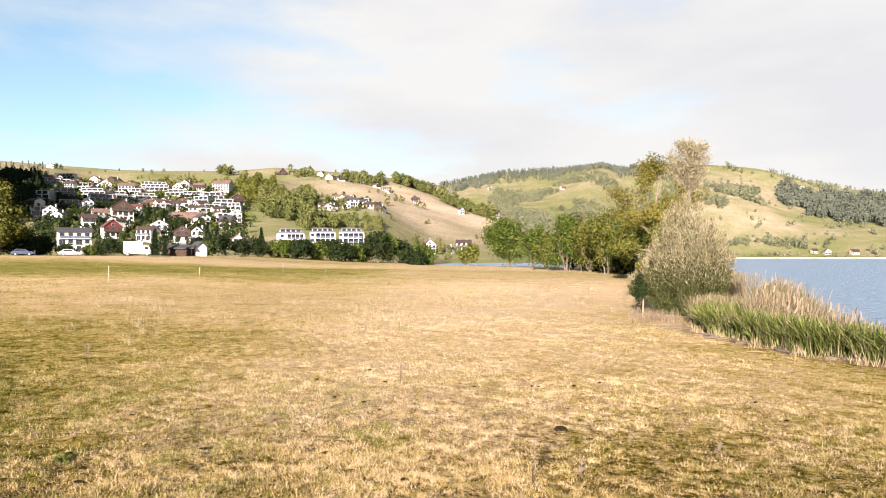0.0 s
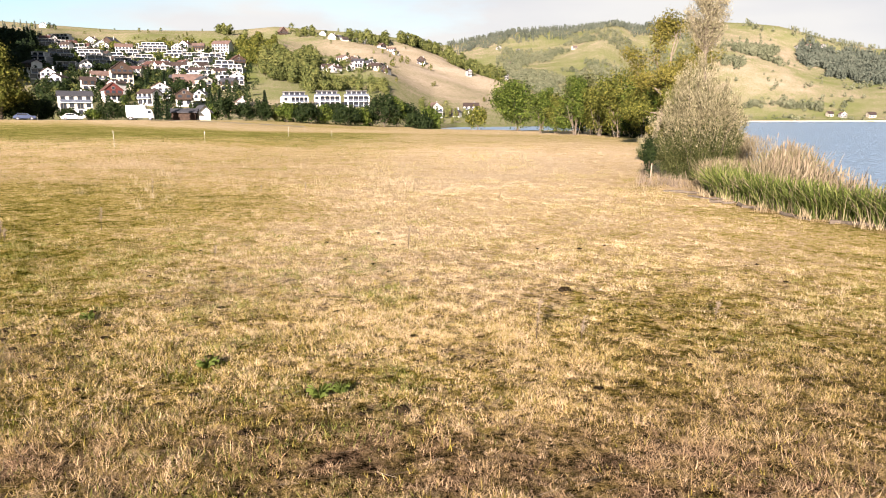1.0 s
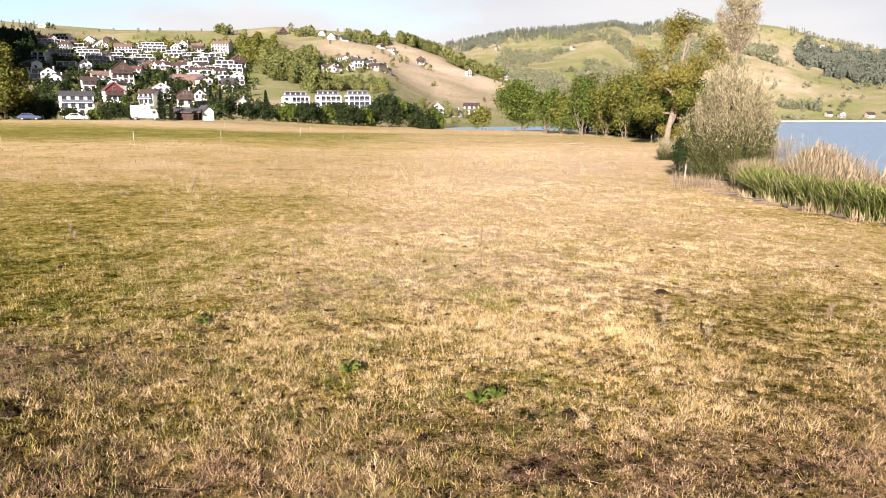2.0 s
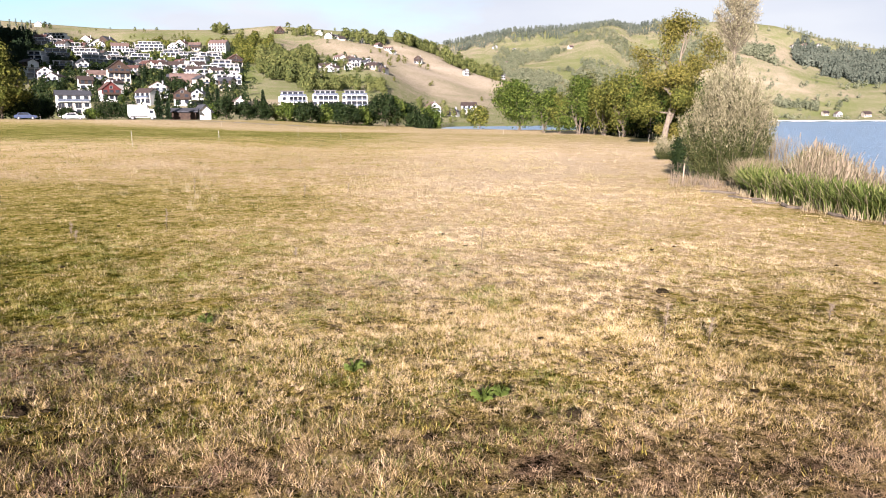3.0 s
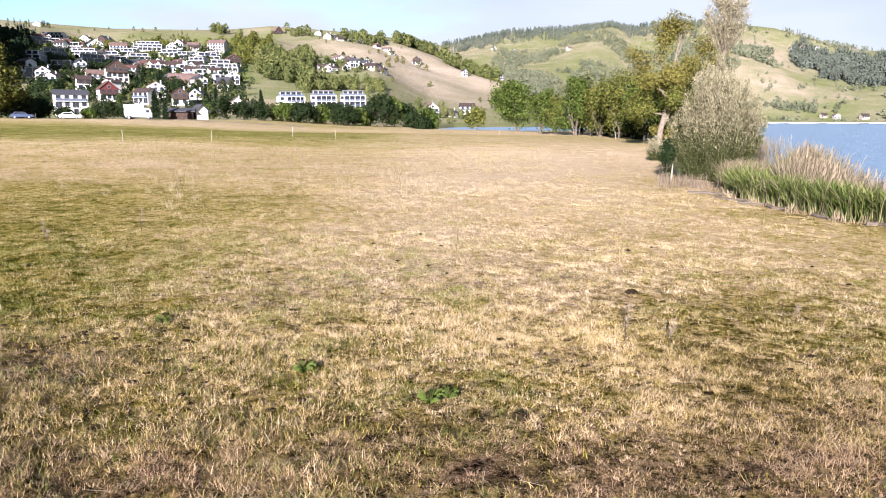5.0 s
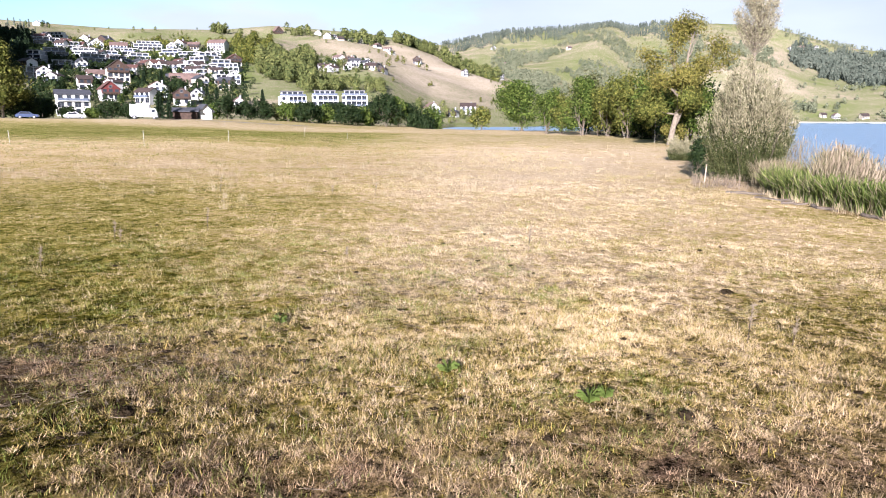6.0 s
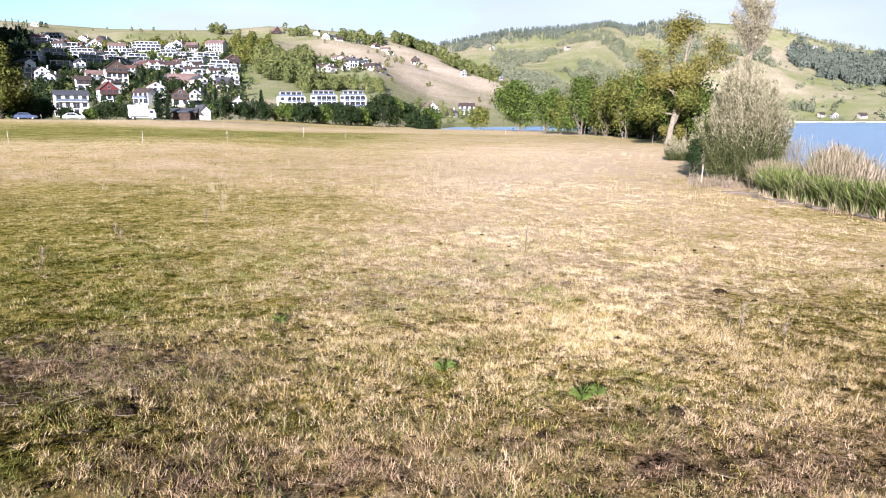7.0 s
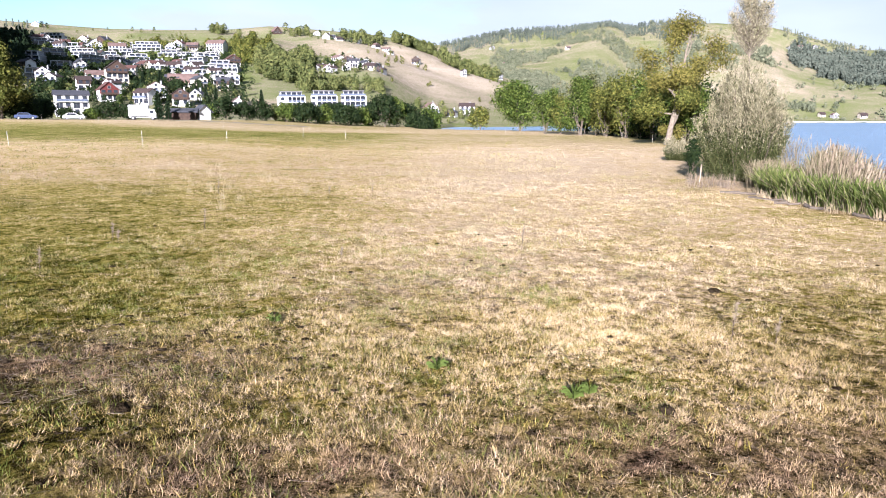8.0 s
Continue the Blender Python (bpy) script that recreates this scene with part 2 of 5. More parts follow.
# grass: green and straw blades, sorted into patches by three scales of noise, with worn brown earth
def grass_material(name, blade, vary=0.36, muted=False):
    m = bpy.data.materials.new(name)
    m.use_nodes = True
    n, l = m.node_tree.nodes, m.node_tree.links
    b = n["Principled BSDF"]
    geo = n.new("ShaderNodeNewGeometry")
    dry, bare, sward = n.new("ShaderNodeAttribute"), n.new("ShaderNodeAttribute"), n.new("ShaderNodeAttribute")
    dry.attribute_name, bare.attribute_name, sward.attribute_name = "dry", "bare", "sward"

    def tex(scale, detail, rough=0.55):
        t = n.new("ShaderNodeTexNoise")
        t.inputs["Scale"].default_value, t.inputs["Detail"].default_value, t.inputs["Roughness"].default_value = scale, detail, rough
        l.new(geo.outputs["Position"], t.inputs["Vector"])
        return t.outputs["Fac"]

    def mad(a, k, c):
        q = n.new("ShaderNodeMath")
        q.operation = "MULTIPLY_ADD"
        l.new(a, q.inputs[0])
        q.inputs[1].default_value = k
        if isinstance(c, (int, float)):
            q.inputs[2].default_value = c
        else:
            l.new(c, q.inputs[2])
        return q.outputs[0]

    v = mad(tex(0.02, 5), 0.7, mad(dry.outputs["Fac"], 1.0, -0.35))
    v = mad(tex(0.26, 5), 0.5, mad(v, 1.0, -0.25))
    v = mad(tex(0.9, 8, 0.62), 0.6, mad(v, 1.0, -0.30))
    grain = 0.6 if muted else 1.0
    v = mad(tex(5.0, 6), 1.1 * grain, mad(v, 1.0, -0.55 * grain))
    v = mad(tex(16.0, 4), 1.0 * grain, mad(v, 1.0, -0.50 * grain))
    if blade:
        v = mad(geo.outputs["Random Per Island"], vary, mad(v, 1.0, -0.47 * vary))
    ramp = n.new("ShaderNodeValToRGB")
    stops = [(0.0, (0.010, 0.008, 0.003)), (0.12, (0.038, 0.034, 0.005)), (0.28, (0.124, 0.104, 0.016)), (0.45, (0.252, 0.192, 0.050)), (0.62, (0.352, 0.254, 0.116)), (0.80, (0.402, 0.296, 0.172)), (1.0, (0.425, 0.325, 0.206))]
    if muted:
        stops = [(0.0, (0.034, 0.032, 0.007)), (0.25, (0.112, 0.105, 0.020)), (0.45, (0.228, 0.185, 0.064)), (0.62, (0.324, 0.250, 0.136)), (0.80, (0.385, 0.295, 0.188)), (1.0, (0.420, 0.330, 0.226))]
    while len(ramp.color_ramp.elements) < len(stops):
        ramp.color_ramp.elements.new(0.5)
    for e, (p, c) in zip(ramp.color_ramp.elements, stops):
        e.position, e.color = p, (*c, 1)
    l.new(v, ramp.inputs["Fac"])
    grazed = ramp.outputs["Color"]
    if not blade:
        # closed sward of mown fields and hill pasture, by its own scale of green and straw
        field = n.new("ShaderNodeValToRGB")
        # straw tones hold extra blue, painting in haze over the far hills
        shades = [(0.15, (0.076, 0.092, 0.022)), (0.42, (0.106, 0.116, 0.048)), (0.60, (0.160, 0.138, 0.090)), (0.80, (0.232, 0.188, 0.136)), (1.0, (0.300, 0.250, 0.188))]
        while len(field.color_ramp.elements) < len(shades):
            field.color_ramp.elements.new(0.5)
        for e, (p, c) in zip(field.color_ramp.elements, shades):
            e.position, e.color = p, (*c, 1)
        l.new(v, field.inputs["Fac"])
        both = n.new("ShaderNodeMixRGB")
        l.new(sward.outputs["Fac"], both.inputs["Fac"])
        l.new(ramp.outputs["Color"], both.inputs["Color1"])
        l.new(field.outputs["Color"], both.inputs["Color2"])
        grazed = both.outputs["Color"]
    soil = n.new("ShaderNodeValToRGB")
    soil.color_ramp.elements[0].position, soil.color_ramp.elements[1].position = 0.35, 0.68
    soil.color_ramp.elements[0].color = (0.066, 0.040, 0.023, 1) if not blade else (0.128, 0.080, 0.046, 1)
    soil.color_ramp.elements[1].color = (0.230, 0.148, 0.090, 1) if not blade else (0.310, 0.215, 0.138, 1)
    l.new(tex(9.0, 6) if blade else tex(38.0, 8, 0.75), soil.inputs["Fac"])
    worn = n.new("ShaderNodeMath")
    worn.operation = "MULTIPLY"
    worn.use_clamp = True
    l.new(mad(tex(2.2, 5), 2.4, -0.5), worn.inputs[0])
    l.new(bare.outputs["Fac"], worn.inputs[1])
    mix = n.new("ShaderNodeMixRGB")
    l.new(worn.outputs[0], mix.inputs["Fac"])
    l.new(grazed, mix.inputs["Color1"])
    l.new(soil.outputs["Color"], mix.inputs["Color2"])
    col = mix.outputs["Color"]
    if not blade:
        # thatch and earth between the plants, with the shade in the gaps painted in
        gap = n.new("ShaderNodeMapRange")
        gap.inputs["From Min"].default_value, gap.inputs["From Max"].default_value = 0.44, 0.55
        gap.inputs["To Min"].default_value, gap.inputs["To Max"].default_value = 0.03, 0.80
        l.new(mad(tex(75.0, 6, 0.7), 0.34, mad(tex(22.0, 6, 0.65), 0.33, mad(tex(6.5, 6, 0.65), 0.33, 0.0))), gap.inputs["Value"])
        mul = n.new("ShaderNodeMixRGB")
        mul.blend_type = "MULTIPLY"
        closed = n.new("ShaderNodeMath")
        closed.operation = "MULTIPLY_ADD"
        closed.use_clamp = True
        closed.inputs[1].default_value, closed.inputs[2].default_value = -4.0, 1.0
        l.new(sward.outputs["Fac"], closed.inputs[0])
        l.new(closed.outputs[0], mul.inputs["Fac"])
        l.new(col, mul.inputs["Color1"])
        l.new(gap.outputs["Result"], mul.inputs["Color2"])
        col = mul.outputs["Color"]
    l.new(col, b.inputs["Base Color"])
    b.inputs["Roughness"].default_value, b.inputs["Specular IOR Level"].default_value = 1.0, 0.0
    if blade:
        tr = n.new("ShaderNodeBsdfTranslucent")
        l.new(col, tr.inputs["Color"])
        ms = n.new("ShaderNodeMixShader")
        ms.inputs["Fac"].default_value = 0.2
        l.new(b.outputs["BSDF"], ms.inputs[1])
        l.new(tr.outputs["BSDF"], ms.inputs[2])
        l.new(ms.outputs["Shader"], n["Material Output"].inputs["Surface"])
    else:
        bp = n.new("ShaderNodeBump")
        bp.inputs["Strength"].default_value, bp.inputs["Distance"].default_value = 1.0, 0.04
        l.new(tex(40.0, 8, 0.7), bp.inputs["Height"])
        l.new(bp.outputs["Normal"], b.inputs["Normal"])
    return m


MAT["turf"] = grass_material("turf", False)
MAT["grass_blade"] = grass_material("grass_blade", True, 0.85)
MAT["grass_mid"] = grass_material("grass_mid", True, 0.45, True)
MAT["grass_far"] = grass_material("grass_far", True, 0.30, True)
water = bpy.data.materials.new("lake_water")
water.use_nodes = True
n, l = water.node_tree.nodes, water.node_tree.links
b = n["Principled BSDF"]
b.inputs["Base Color"].default_value = (0.110, 0.172, 0.252, 1)
b.inputs["Roughness"].default_value, b.inputs["IOR"].default_value, b.inputs["Specular IOR Level"].default_value = 0.3, 1.33, 0.3
geo, wav, bp = n.new("ShaderNodeNewGeometry"), n.new("ShaderNodeTexNoise"), n.new("ShaderNodeBump")
wav.inputs["Scale"].default_value, wav.inputs["Detail"].default_value = 1.2, 6
bp.inputs["Strength"].default_value, bp.inputs["Distance"].default_value = 0.9, 0.8
l.new(geo.outputs["Position"], wav.inputs["Vector"])
l.new(wav.outputs["Fac"], bp.inputs["Height"])
l.new(bp.outputs["Normal"], b.inputs["Normal"])
MAT["water"] = water

# ---- the land: meadow, shore and hills as one height field ----
LAKE = -1.5


def smooth(a, b, v):
    t = np.clip((v - a) / (b - a), 0, 1)
    return t * t * (3 - 2 * t)


def shore_x(y):
    return np.interp(y, [-200, 8, 13, 16, 18, 22.3, 25, 28, 32, 50, 80, 120, 160, 200, 235], [18, 12.4, 10.9, 9.9, 9.2, 8.2, 8.7, 10.2, 12.4, 17, 27, 34, 35, 30, 12])


def land(x, y):
    """The ground's height at x, y (arrays)."""
    d, b = np.hypot(x, y), np.degrees(np.arctan2(x, y))
    near = -0.014 * np.clip(x, -22, 12) + 0.42 * smooth(-10, -22, x) * smooth(25, 42, y) * smooth(110, 60, y)
    near = near + 2.0 * smooth(-24, -72, x) * smooth(50, 130, y)
    near = near + 0.05 * np.sin(x * 0.9 + 0.4 * y) * np.sin(y * 0.7 - 0.3 * x) * smooth(12, 24, d)
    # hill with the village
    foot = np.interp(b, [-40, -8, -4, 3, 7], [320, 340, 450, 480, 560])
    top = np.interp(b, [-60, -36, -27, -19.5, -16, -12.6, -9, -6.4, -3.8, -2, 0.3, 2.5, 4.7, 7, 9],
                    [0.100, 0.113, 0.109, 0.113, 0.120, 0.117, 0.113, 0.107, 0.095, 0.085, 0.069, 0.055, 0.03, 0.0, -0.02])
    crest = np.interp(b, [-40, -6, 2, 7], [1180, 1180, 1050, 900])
    up = np.clip((d - foot) / (crest - foot), 0, 1)
    up = up * (0.82 + 0.18 * up) - 0.25 * smooth(crest, crest + 900, d)
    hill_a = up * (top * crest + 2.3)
    roll = np.sin(x * 0.021 + 1.3) * np.sin(y * 0.017) + 0.5 * np.sin(x * 0.047 + y * 0.031)
    hill_a = hill_a + roll * 4.0 * smooth(foot + 80, foot + 330, d) * smooth(1.0, 0.8, up) * smooth(8, 2, b)
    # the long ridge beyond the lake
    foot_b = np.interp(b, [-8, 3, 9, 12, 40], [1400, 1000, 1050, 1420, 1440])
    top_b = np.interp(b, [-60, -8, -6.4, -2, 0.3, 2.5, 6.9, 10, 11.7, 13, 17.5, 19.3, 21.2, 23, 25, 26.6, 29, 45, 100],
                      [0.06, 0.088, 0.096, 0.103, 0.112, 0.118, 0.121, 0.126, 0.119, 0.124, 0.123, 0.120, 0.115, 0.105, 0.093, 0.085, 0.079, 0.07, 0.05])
    up_b = np.clip((d - foot_b) / (2500 - foot_b), 0, 1)
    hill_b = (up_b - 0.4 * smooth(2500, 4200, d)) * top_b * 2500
    fold = np.sin(x * 0.0075 + y * 0.0021) + 0.6 * np.sin(x * 0.017 - y * 0.006 + 2)
    hill_b = hill_b + fold * 14 * smooth(foot_b + 60, foot_b + 420, d) * smooth(1.0, 0.75, up_b)
    hills = np.maximum(np.maximum(hill_a, hill_b), 0) * smooth(-130, -100, -np.abs(b))
    # unseen hill and ridge west of the meadow, added to shade the village slope
    along, across = -0.543 * (x + 488) + 0.84 * (y - 340), 0.84 * (x + 488) + 0.543 * (y - 340)
    shade_knoll = np.maximum(184 * np.exp(-(((x + 395) / 112) ** 2 + ((y - 130) / 85) ** 2)), (150 + 0.15 * along) * np.exp(-((along / 270) ** 4 + (across / 50) ** 2)))
    dry = near + hills + shade_knoll
    on = smooth(-3.2, 0.6, shore_x(np.minimum(y, 235)) - x) * smooth(8, 0, y - np.interp(x, [-30, -16], [234, 176]))
    edge = np.interp(b, [-180, -7, -5, -2, 3, 6, 9, 12, 30, 60, 100, 180], [0, 0, 245, 400, 420, 480, 640, 1120, 1400, 1500, 1600, 1600])
    on = np.maximum(on, smooth(-6, 6, d - edge))
    return -2.8 + on * (dry + 2.8)


def ground_z(x, y):
    return float(land(np.array([float(x)]), np.array([float(y)]))[0])


def dryness(x, y):
    """How straw-coloured the grass is, 0 to 1."""
    d, b = np.hypot(x, y), np.degrees(np.arctan2(x, y))
    v = 0.55 + 0.20 * smooth(-8, 0, x) * smooth(5, 11, y) * smooth(80, 45, y) * (1 - 0.6 * smooth(2, 7, x)) - 0.17 * smooth(0.3, 2.5, x) * smooth(13, 7, y)
    v = v + 0.08 * smooth(-9, -5, x) * smooth(1, -2, x) * smooth(4.5, 7, y) * smooth(18, 13, y) - 0.05 * smooth(-2.5, -5, x) * smooth(7, 5, y)
    v = v - 0.15 * smooth(-1, -6, x) * smooth(22, 8, d) - 0.06 * smooth(-4, -12, x) * smooth(50, 20, d) - 0.16 * smooth(4, 9, x) * smooth(27, 17, y)
    v = v + 0.14 * smooth(18, 30, y) * smooth(80, 50, y) - 0.19 * smooth(47, 56, y) * smooth(-9, -17, x) * smooth(118, 104, y) - 0.01 * smooth(104, 122, d) * smooth(260, 220, d)
    v = v + 0.05 * smooth(12, 20, d) * smooth(-30, -10, x) - 0.05 * smooth(-1, -5, x) * smooth(5, 7, y) * smooth(16, 10, y)
    tan_field = np.exp(-(((b + 3.2) / 5.0) ** 4 + ((d - 790) / 260) ** 4)) + 0.8 * np.exp(-(((b + 17) / 5.0) ** 4 + ((d - 385) / 30) ** 4))
    tan_field = tan_field + 0.7 * np.exp(-(((b + 12) / 4.0) ** 4 + ((d - 900) / 120) ** 4)) + 0.75 * np.exp(-(((b - 19.5) / 3.6) ** 4 + ((d - 2050) / 400) ** 4)) + 0.6 * np.exp(-(((b - 26) / 4.0) ** 4 + ((d - 1700) / 90) ** 4))
    hills = 0.50 - 0.02 * smooth(0, 4, b) + 0.26 * tan_field + 0.09 * np.sin(x * 0.011 + 2) * np.sin(y * 0.009) - 0.03 * smooth(12, 19, b)
    # gardens and shaded lawns of the village
    hills = hills - 0.40 * smooth(-36, -32, b) * smooth(-16.5, -19, b) * smooth(500, 540, d) * smooth(860, 800, d)
    v = v + 0.10 * smooth(6.5, 10, y) * smooth(40, 26, y) * smooth(-14, -6, x) * smooth(2, -3, x) - 0.13 * smooth(-3, -7, x) * smooth(34, 18, d) + 0.12 * smooth(112, 125, d) * smooth(175, 160, d) - 0.08 * smooth(-2.5, -5, x) * smooth(7, 5, y)
    return np.where(d > 300, hills, v)


def bareness(x, y):
    """Where hooves have worn the turf down to brown earth, 0 to 1."""
    d = np.hypot(x + 0.9, y)
    spot = np.exp(-(((x + 5.6) / 1.5) ** 2 + ((y - 6.0) / 0.75) ** 2)) + 0.8 * np.exp(-(((x + 3.4) / 1.2) ** 2 + ((y - 4.1) / 0.5) ** 2))
    spot = spot + 0.7 * np.exp(-(((x + 0.6) / 1.3) ** 2 + ((y - 4.7) / 0.6) ** 2)) + 0.6 * np.exp(-(((x - 1.6) / 1.2) ** 2 + ((y - 4.4) / 0.7) ** 2))
    rim = np.exp(-((shore_x(y) - 0.9 - x) / 0.5) ** 2) * smooth(30, 25, y) * 0.9
    rim = rim + 0.42 * smooth(-0.3, 2.0, x) * smooth(9.5, 5, y)
    return np.clip(spot + rim + 0.38 * smooth(6.2, 4.2, d), 0, 1)



# ---- mesh builders ----
class Mesh:
    """Collects vertices and faces for one mesh."""

    def __init__(self):
        self.v, self.f = [], []

    def add(self, verts, faces):
        k = len(self.v)
        self.v.extend(verts)
        self.f.extend(tuple(i + k for i in face) for face in faces)
        return self

    def box(self, x0, x1, y0, y1, z0, z1, bevel=0.0):
        if bevel:
            e = bevel
            ring = lambda z, i: [(x0 + i, y0 + e + i, z), (x0 + e + i, y0 + i, z), (x1 - e - i, y0 + i, z), (x1 - i, y0 + e + i, z),
                                 (x1 - i, y1 - e - i, z), (x1 - e - i, y1 - i, z), (x0 + e + i, y1 - i, z), (x0 + i, y1 - e - i, z)]
            vs = ring(z0, 0) + ring(z1 - e, 0) + ring(z1, e * 0.7)
            fs = [tuple(range(7, -1, -1)), tuple(range(16, 24))]
            for r in (0, 8):
                fs += [(r + i, r + (i + 1) % 8, r + 8 + (i + 1) % 8, r + 8 + i) for i in range(8)]
            return self.add(vs, fs)
        vs = [(x0, y0, z0), (x1, y0, z0), (x1, y1, z0), (x0, y1, z0), (x0, y0, z1), (x1, y0, z1), (x1, y1, z1), (x0, y1, z1)]
        return self.add(vs, [(3, 2, 1, 0), (4, 5, 6, 7), (0, 1, 5, 4), (1, 2, 6, 5), (2, 3, 7, 6), (3, 0, 4, 7)])

    def prism(self, profile, y0, y1):
        """Extrudes an x, z outline along y."""
        n = len(profile)
        vs = [(x, y0, z) for x, z in profile] + [(x, y1, z) for x, z in profile]
        fs = [tuple(range(n)), tuple(range(2 * n - 1, n - 1, -1))] + [(i + n, (i + 1) % n + n, (i + 1) % n, i) for i in range(n)]
        return self.add(vs, fs)

    def tube(self, points, radii, sides=7):
        """A tapered tube along a line of points."""
        rings = []
        for i, p in enumerate(points):
            p = Vector(p)
            a, c = Vector(points[max(0, i - 1)]), Vector(points[min(len(points) - 1, i + 1)])
            w = (c - a).normalized()
            u = w.orthogonal().normalized()
            q = w.cross(u)
            rings += [tuple(p + (u * math.cos(2 * math.pi * k / sides) + q * math.sin(2 * math.pi * k / sides)) * radii[i]) for k in range(sides)]
        fs = [(r * sides + k, r * sides + (k + 1) % sides, (r + 1) * sides + (k + 1) % sides, (r + 1) * sides + k) for r in range(len(points) - 1) for k in range(sides)]
        fs += [tuple(range(sides - 1, -1, -1)), tuple(range(len(rings) - sides, len(rings)))]
        return self.add(rings, fs)

    def turned(self, m):
        self.v = [tuple(m @ Vector(p)) for p in self.v]
        return self

    def data(self, name):
        me = bpy.data.meshes.new(name)
        me.from_pydata(self.v, [], self.f)
        me.update()
        return me


def part(name, mesh, material, parent, label=""):
    """Links a mesh as one object under a thing or a part."""
    me = mesh.data(name) if isinstance(mesh, Mesh) else mesh
    if not me.materials:
        me.materials.append(MAT[material])
    ob = new(name, me)
    ob.parent = parent
    return tagged(ob, label)


def thing(name, label, category, m=None, group="", kind=""):
    ob = new(name)
    ob.empty_display_size = 0.3
    if m is not None:
        ob.matrix_world = m
    return tagged(ob, label, category, group, kind)


def blades(name, base, way, side, width, material, taper=0.35, dry=None, bare=None):
    """Many thin leaves as one mesh: a quad narrowing from base along way, with its width along side (arrays of n x 3)."""
    n, c = len(base), 4 if taper else 3
    w = width[:, None] * 0.5
    v = np.empty((n, c, 3), np.float32)
    v[:, 0], v[:, 1] = base - side * w, base + side * w
    if taper:
        v[:, 2], v[:, 3] = base + way + side * w * taper, base + way - side * w * taper
    else:
        v[:, 2] = base + way
    me = bpy.data.meshes.new(name)
    me.vertices.add(n * c)
    me.vertices.foreach_set("co", v.ravel())
    me.loops.add(n * c)
    me.loops.foreach_set("vertex_index", np.arange(n * c, dtype=np.int32))
    me.polygons.add(n)
    me.polygons.foreach_set("loop_start", np.arange(0, n * c, c, dtype=np.int32))
    me.update(calc_edges=True)
    me.materials.append(MAT[material])
    if dry is not None:
        at = me.attributes.new("dry", "FLOAT", "POINT")
        at.data.foreach_set("value", np.repeat(dry, c).astype(np.float32))
    if bare is not None:
        at = me.attributes.new("bare", "FLOAT", "POINT")
        at.data.foreach_set("value", np.repeat(bare, c).astype(np.float32))
    return me


def unit(a):
    return a / np.maximum(np.linalg.norm(a, axis=1, keepdims=True), 1e-6)


def sprays(rng, n, lean=0.6):
    """Random directions, tending outward and up."""
    a = rng.normal(size=(n, 3))
    a[:, 2] += lean
    return unit(a)


def facing(rng, outward, rough=0.55):
    """Leaf axes and widths for leaves that look outward, each a little askew."""
    n = unit(outward + rng.normal(size=outward.shape) * rough)
    way = unit(np.cross(n, rng.normal(size=n.shape)))
    return way, unit(np.cross(n, way))


# ---- ground and water ----
def lumps(x, y):
    """The trampled unevenness of the near turf."""
    q = np.sin(x * 5.1 + 1.7 * np.sin(y * 3.3)) * np.sin(y * 4.3 + x) + 0.7 * np.sin(x * 11.3 + y * 7) * np.sin(y * 9.7) + 0.8 * np.sin(x * 2.3 - 0.5 * y) * np.sin(y * 2.9 + 0.8 * x)
    return (q + 0.5 * np.sin(x * 17.3 + 2.0 * np.sin(y * 6.1)) * np.sin(y * 15.1 + x * 3)) * 0.020 * smooth(30, 15, np.hypot(x, y))


def build_ground():
    fine = np.arange(-44, 44.01, 0.25)
    coarse = np.arange(48, 316, 4.0)
    bearings = np.radians(np.concatenate([fine, coarse]))
    radii = np.concatenate([[0.4], 0.8 * 1.0295 ** np.arange(0, 298)])
    radii = radii[radii < 4600]
    nb, nr = len(bearings), len(radii)
    R, B = np.meshgrid(radii, bearings, indexing="ij")
    X, Y = R * np.sin(B), R * np.cos(B)
    Z = land(X, Y)
    Z = Z + lumps(X, Y)
    v = np.stack([X, Y, Z], -1).reshape(-1, 3)
    centre = np.array([[0, 0, ground_z(0, 0)]])
    v = np.concatenate([v, centre]).astype(np.float32)
    i, j = np.meshgrid(np.arange(nr - 1), np.arange(nb), indexing="ij")
    a, b2 = i * nb + j, i * nb + (j + 1) % nb
    quads = np.stack([a, a + nb, b2 + nb, b2], -1).reshape(-1, 4)
    k = np.arange(nb)
    tris = np.stack([k, (k + 1) % nb, np.full(nb, nr * nb)], -1)
    me = bpy.data.meshes.new("ground")
    me.from_pydata(v.tolist(), [], [tuple(q[::-1]) for q in quads.tolist()] + [tuple(q[::-1]) for q in tris.tolist()])
    me.polygons.foreach_set("use_smooth", np.ones(len(me.polygons), bool))
    at = me.attributes.new("dry", "FLOAT", "POINT")
    at.data.foreach_set("value", np.concatenate([dryness(X, Y).ravel(), [0.5]]).astype(np.float32))
    at = me.attributes.new("bare", "FLOAT", "POINT")
    at.data.foreach_set("value", np.concatenate([bareness(X, Y).ravel(), [0.3]]).astype(np.float32))
    at = me.attributes.new("sward", "FLOAT", "POINT")
    at.data.foreach_set("value", np.concatenate([(0.17 * smooth(6.5, 17, R) + 0.11 * smooth(30, 70, R) + 0.15 * smooth(40, 85, R) + 0.60 * smooth(190, 300, R)).ravel(), [0.0]]).astype(np.float32))
    me.materials.append(MAT["turf"])
    me.update()
    return tagged(new("ground", me), "grazed late-summer meadow running out to a lake shore and hills", "ground", kind="structure")


ground = build_ground()
if sum(p.normal.z for p in list(ground.data.polygons)[:400]) < 0:
    ground.data.flip_normals()

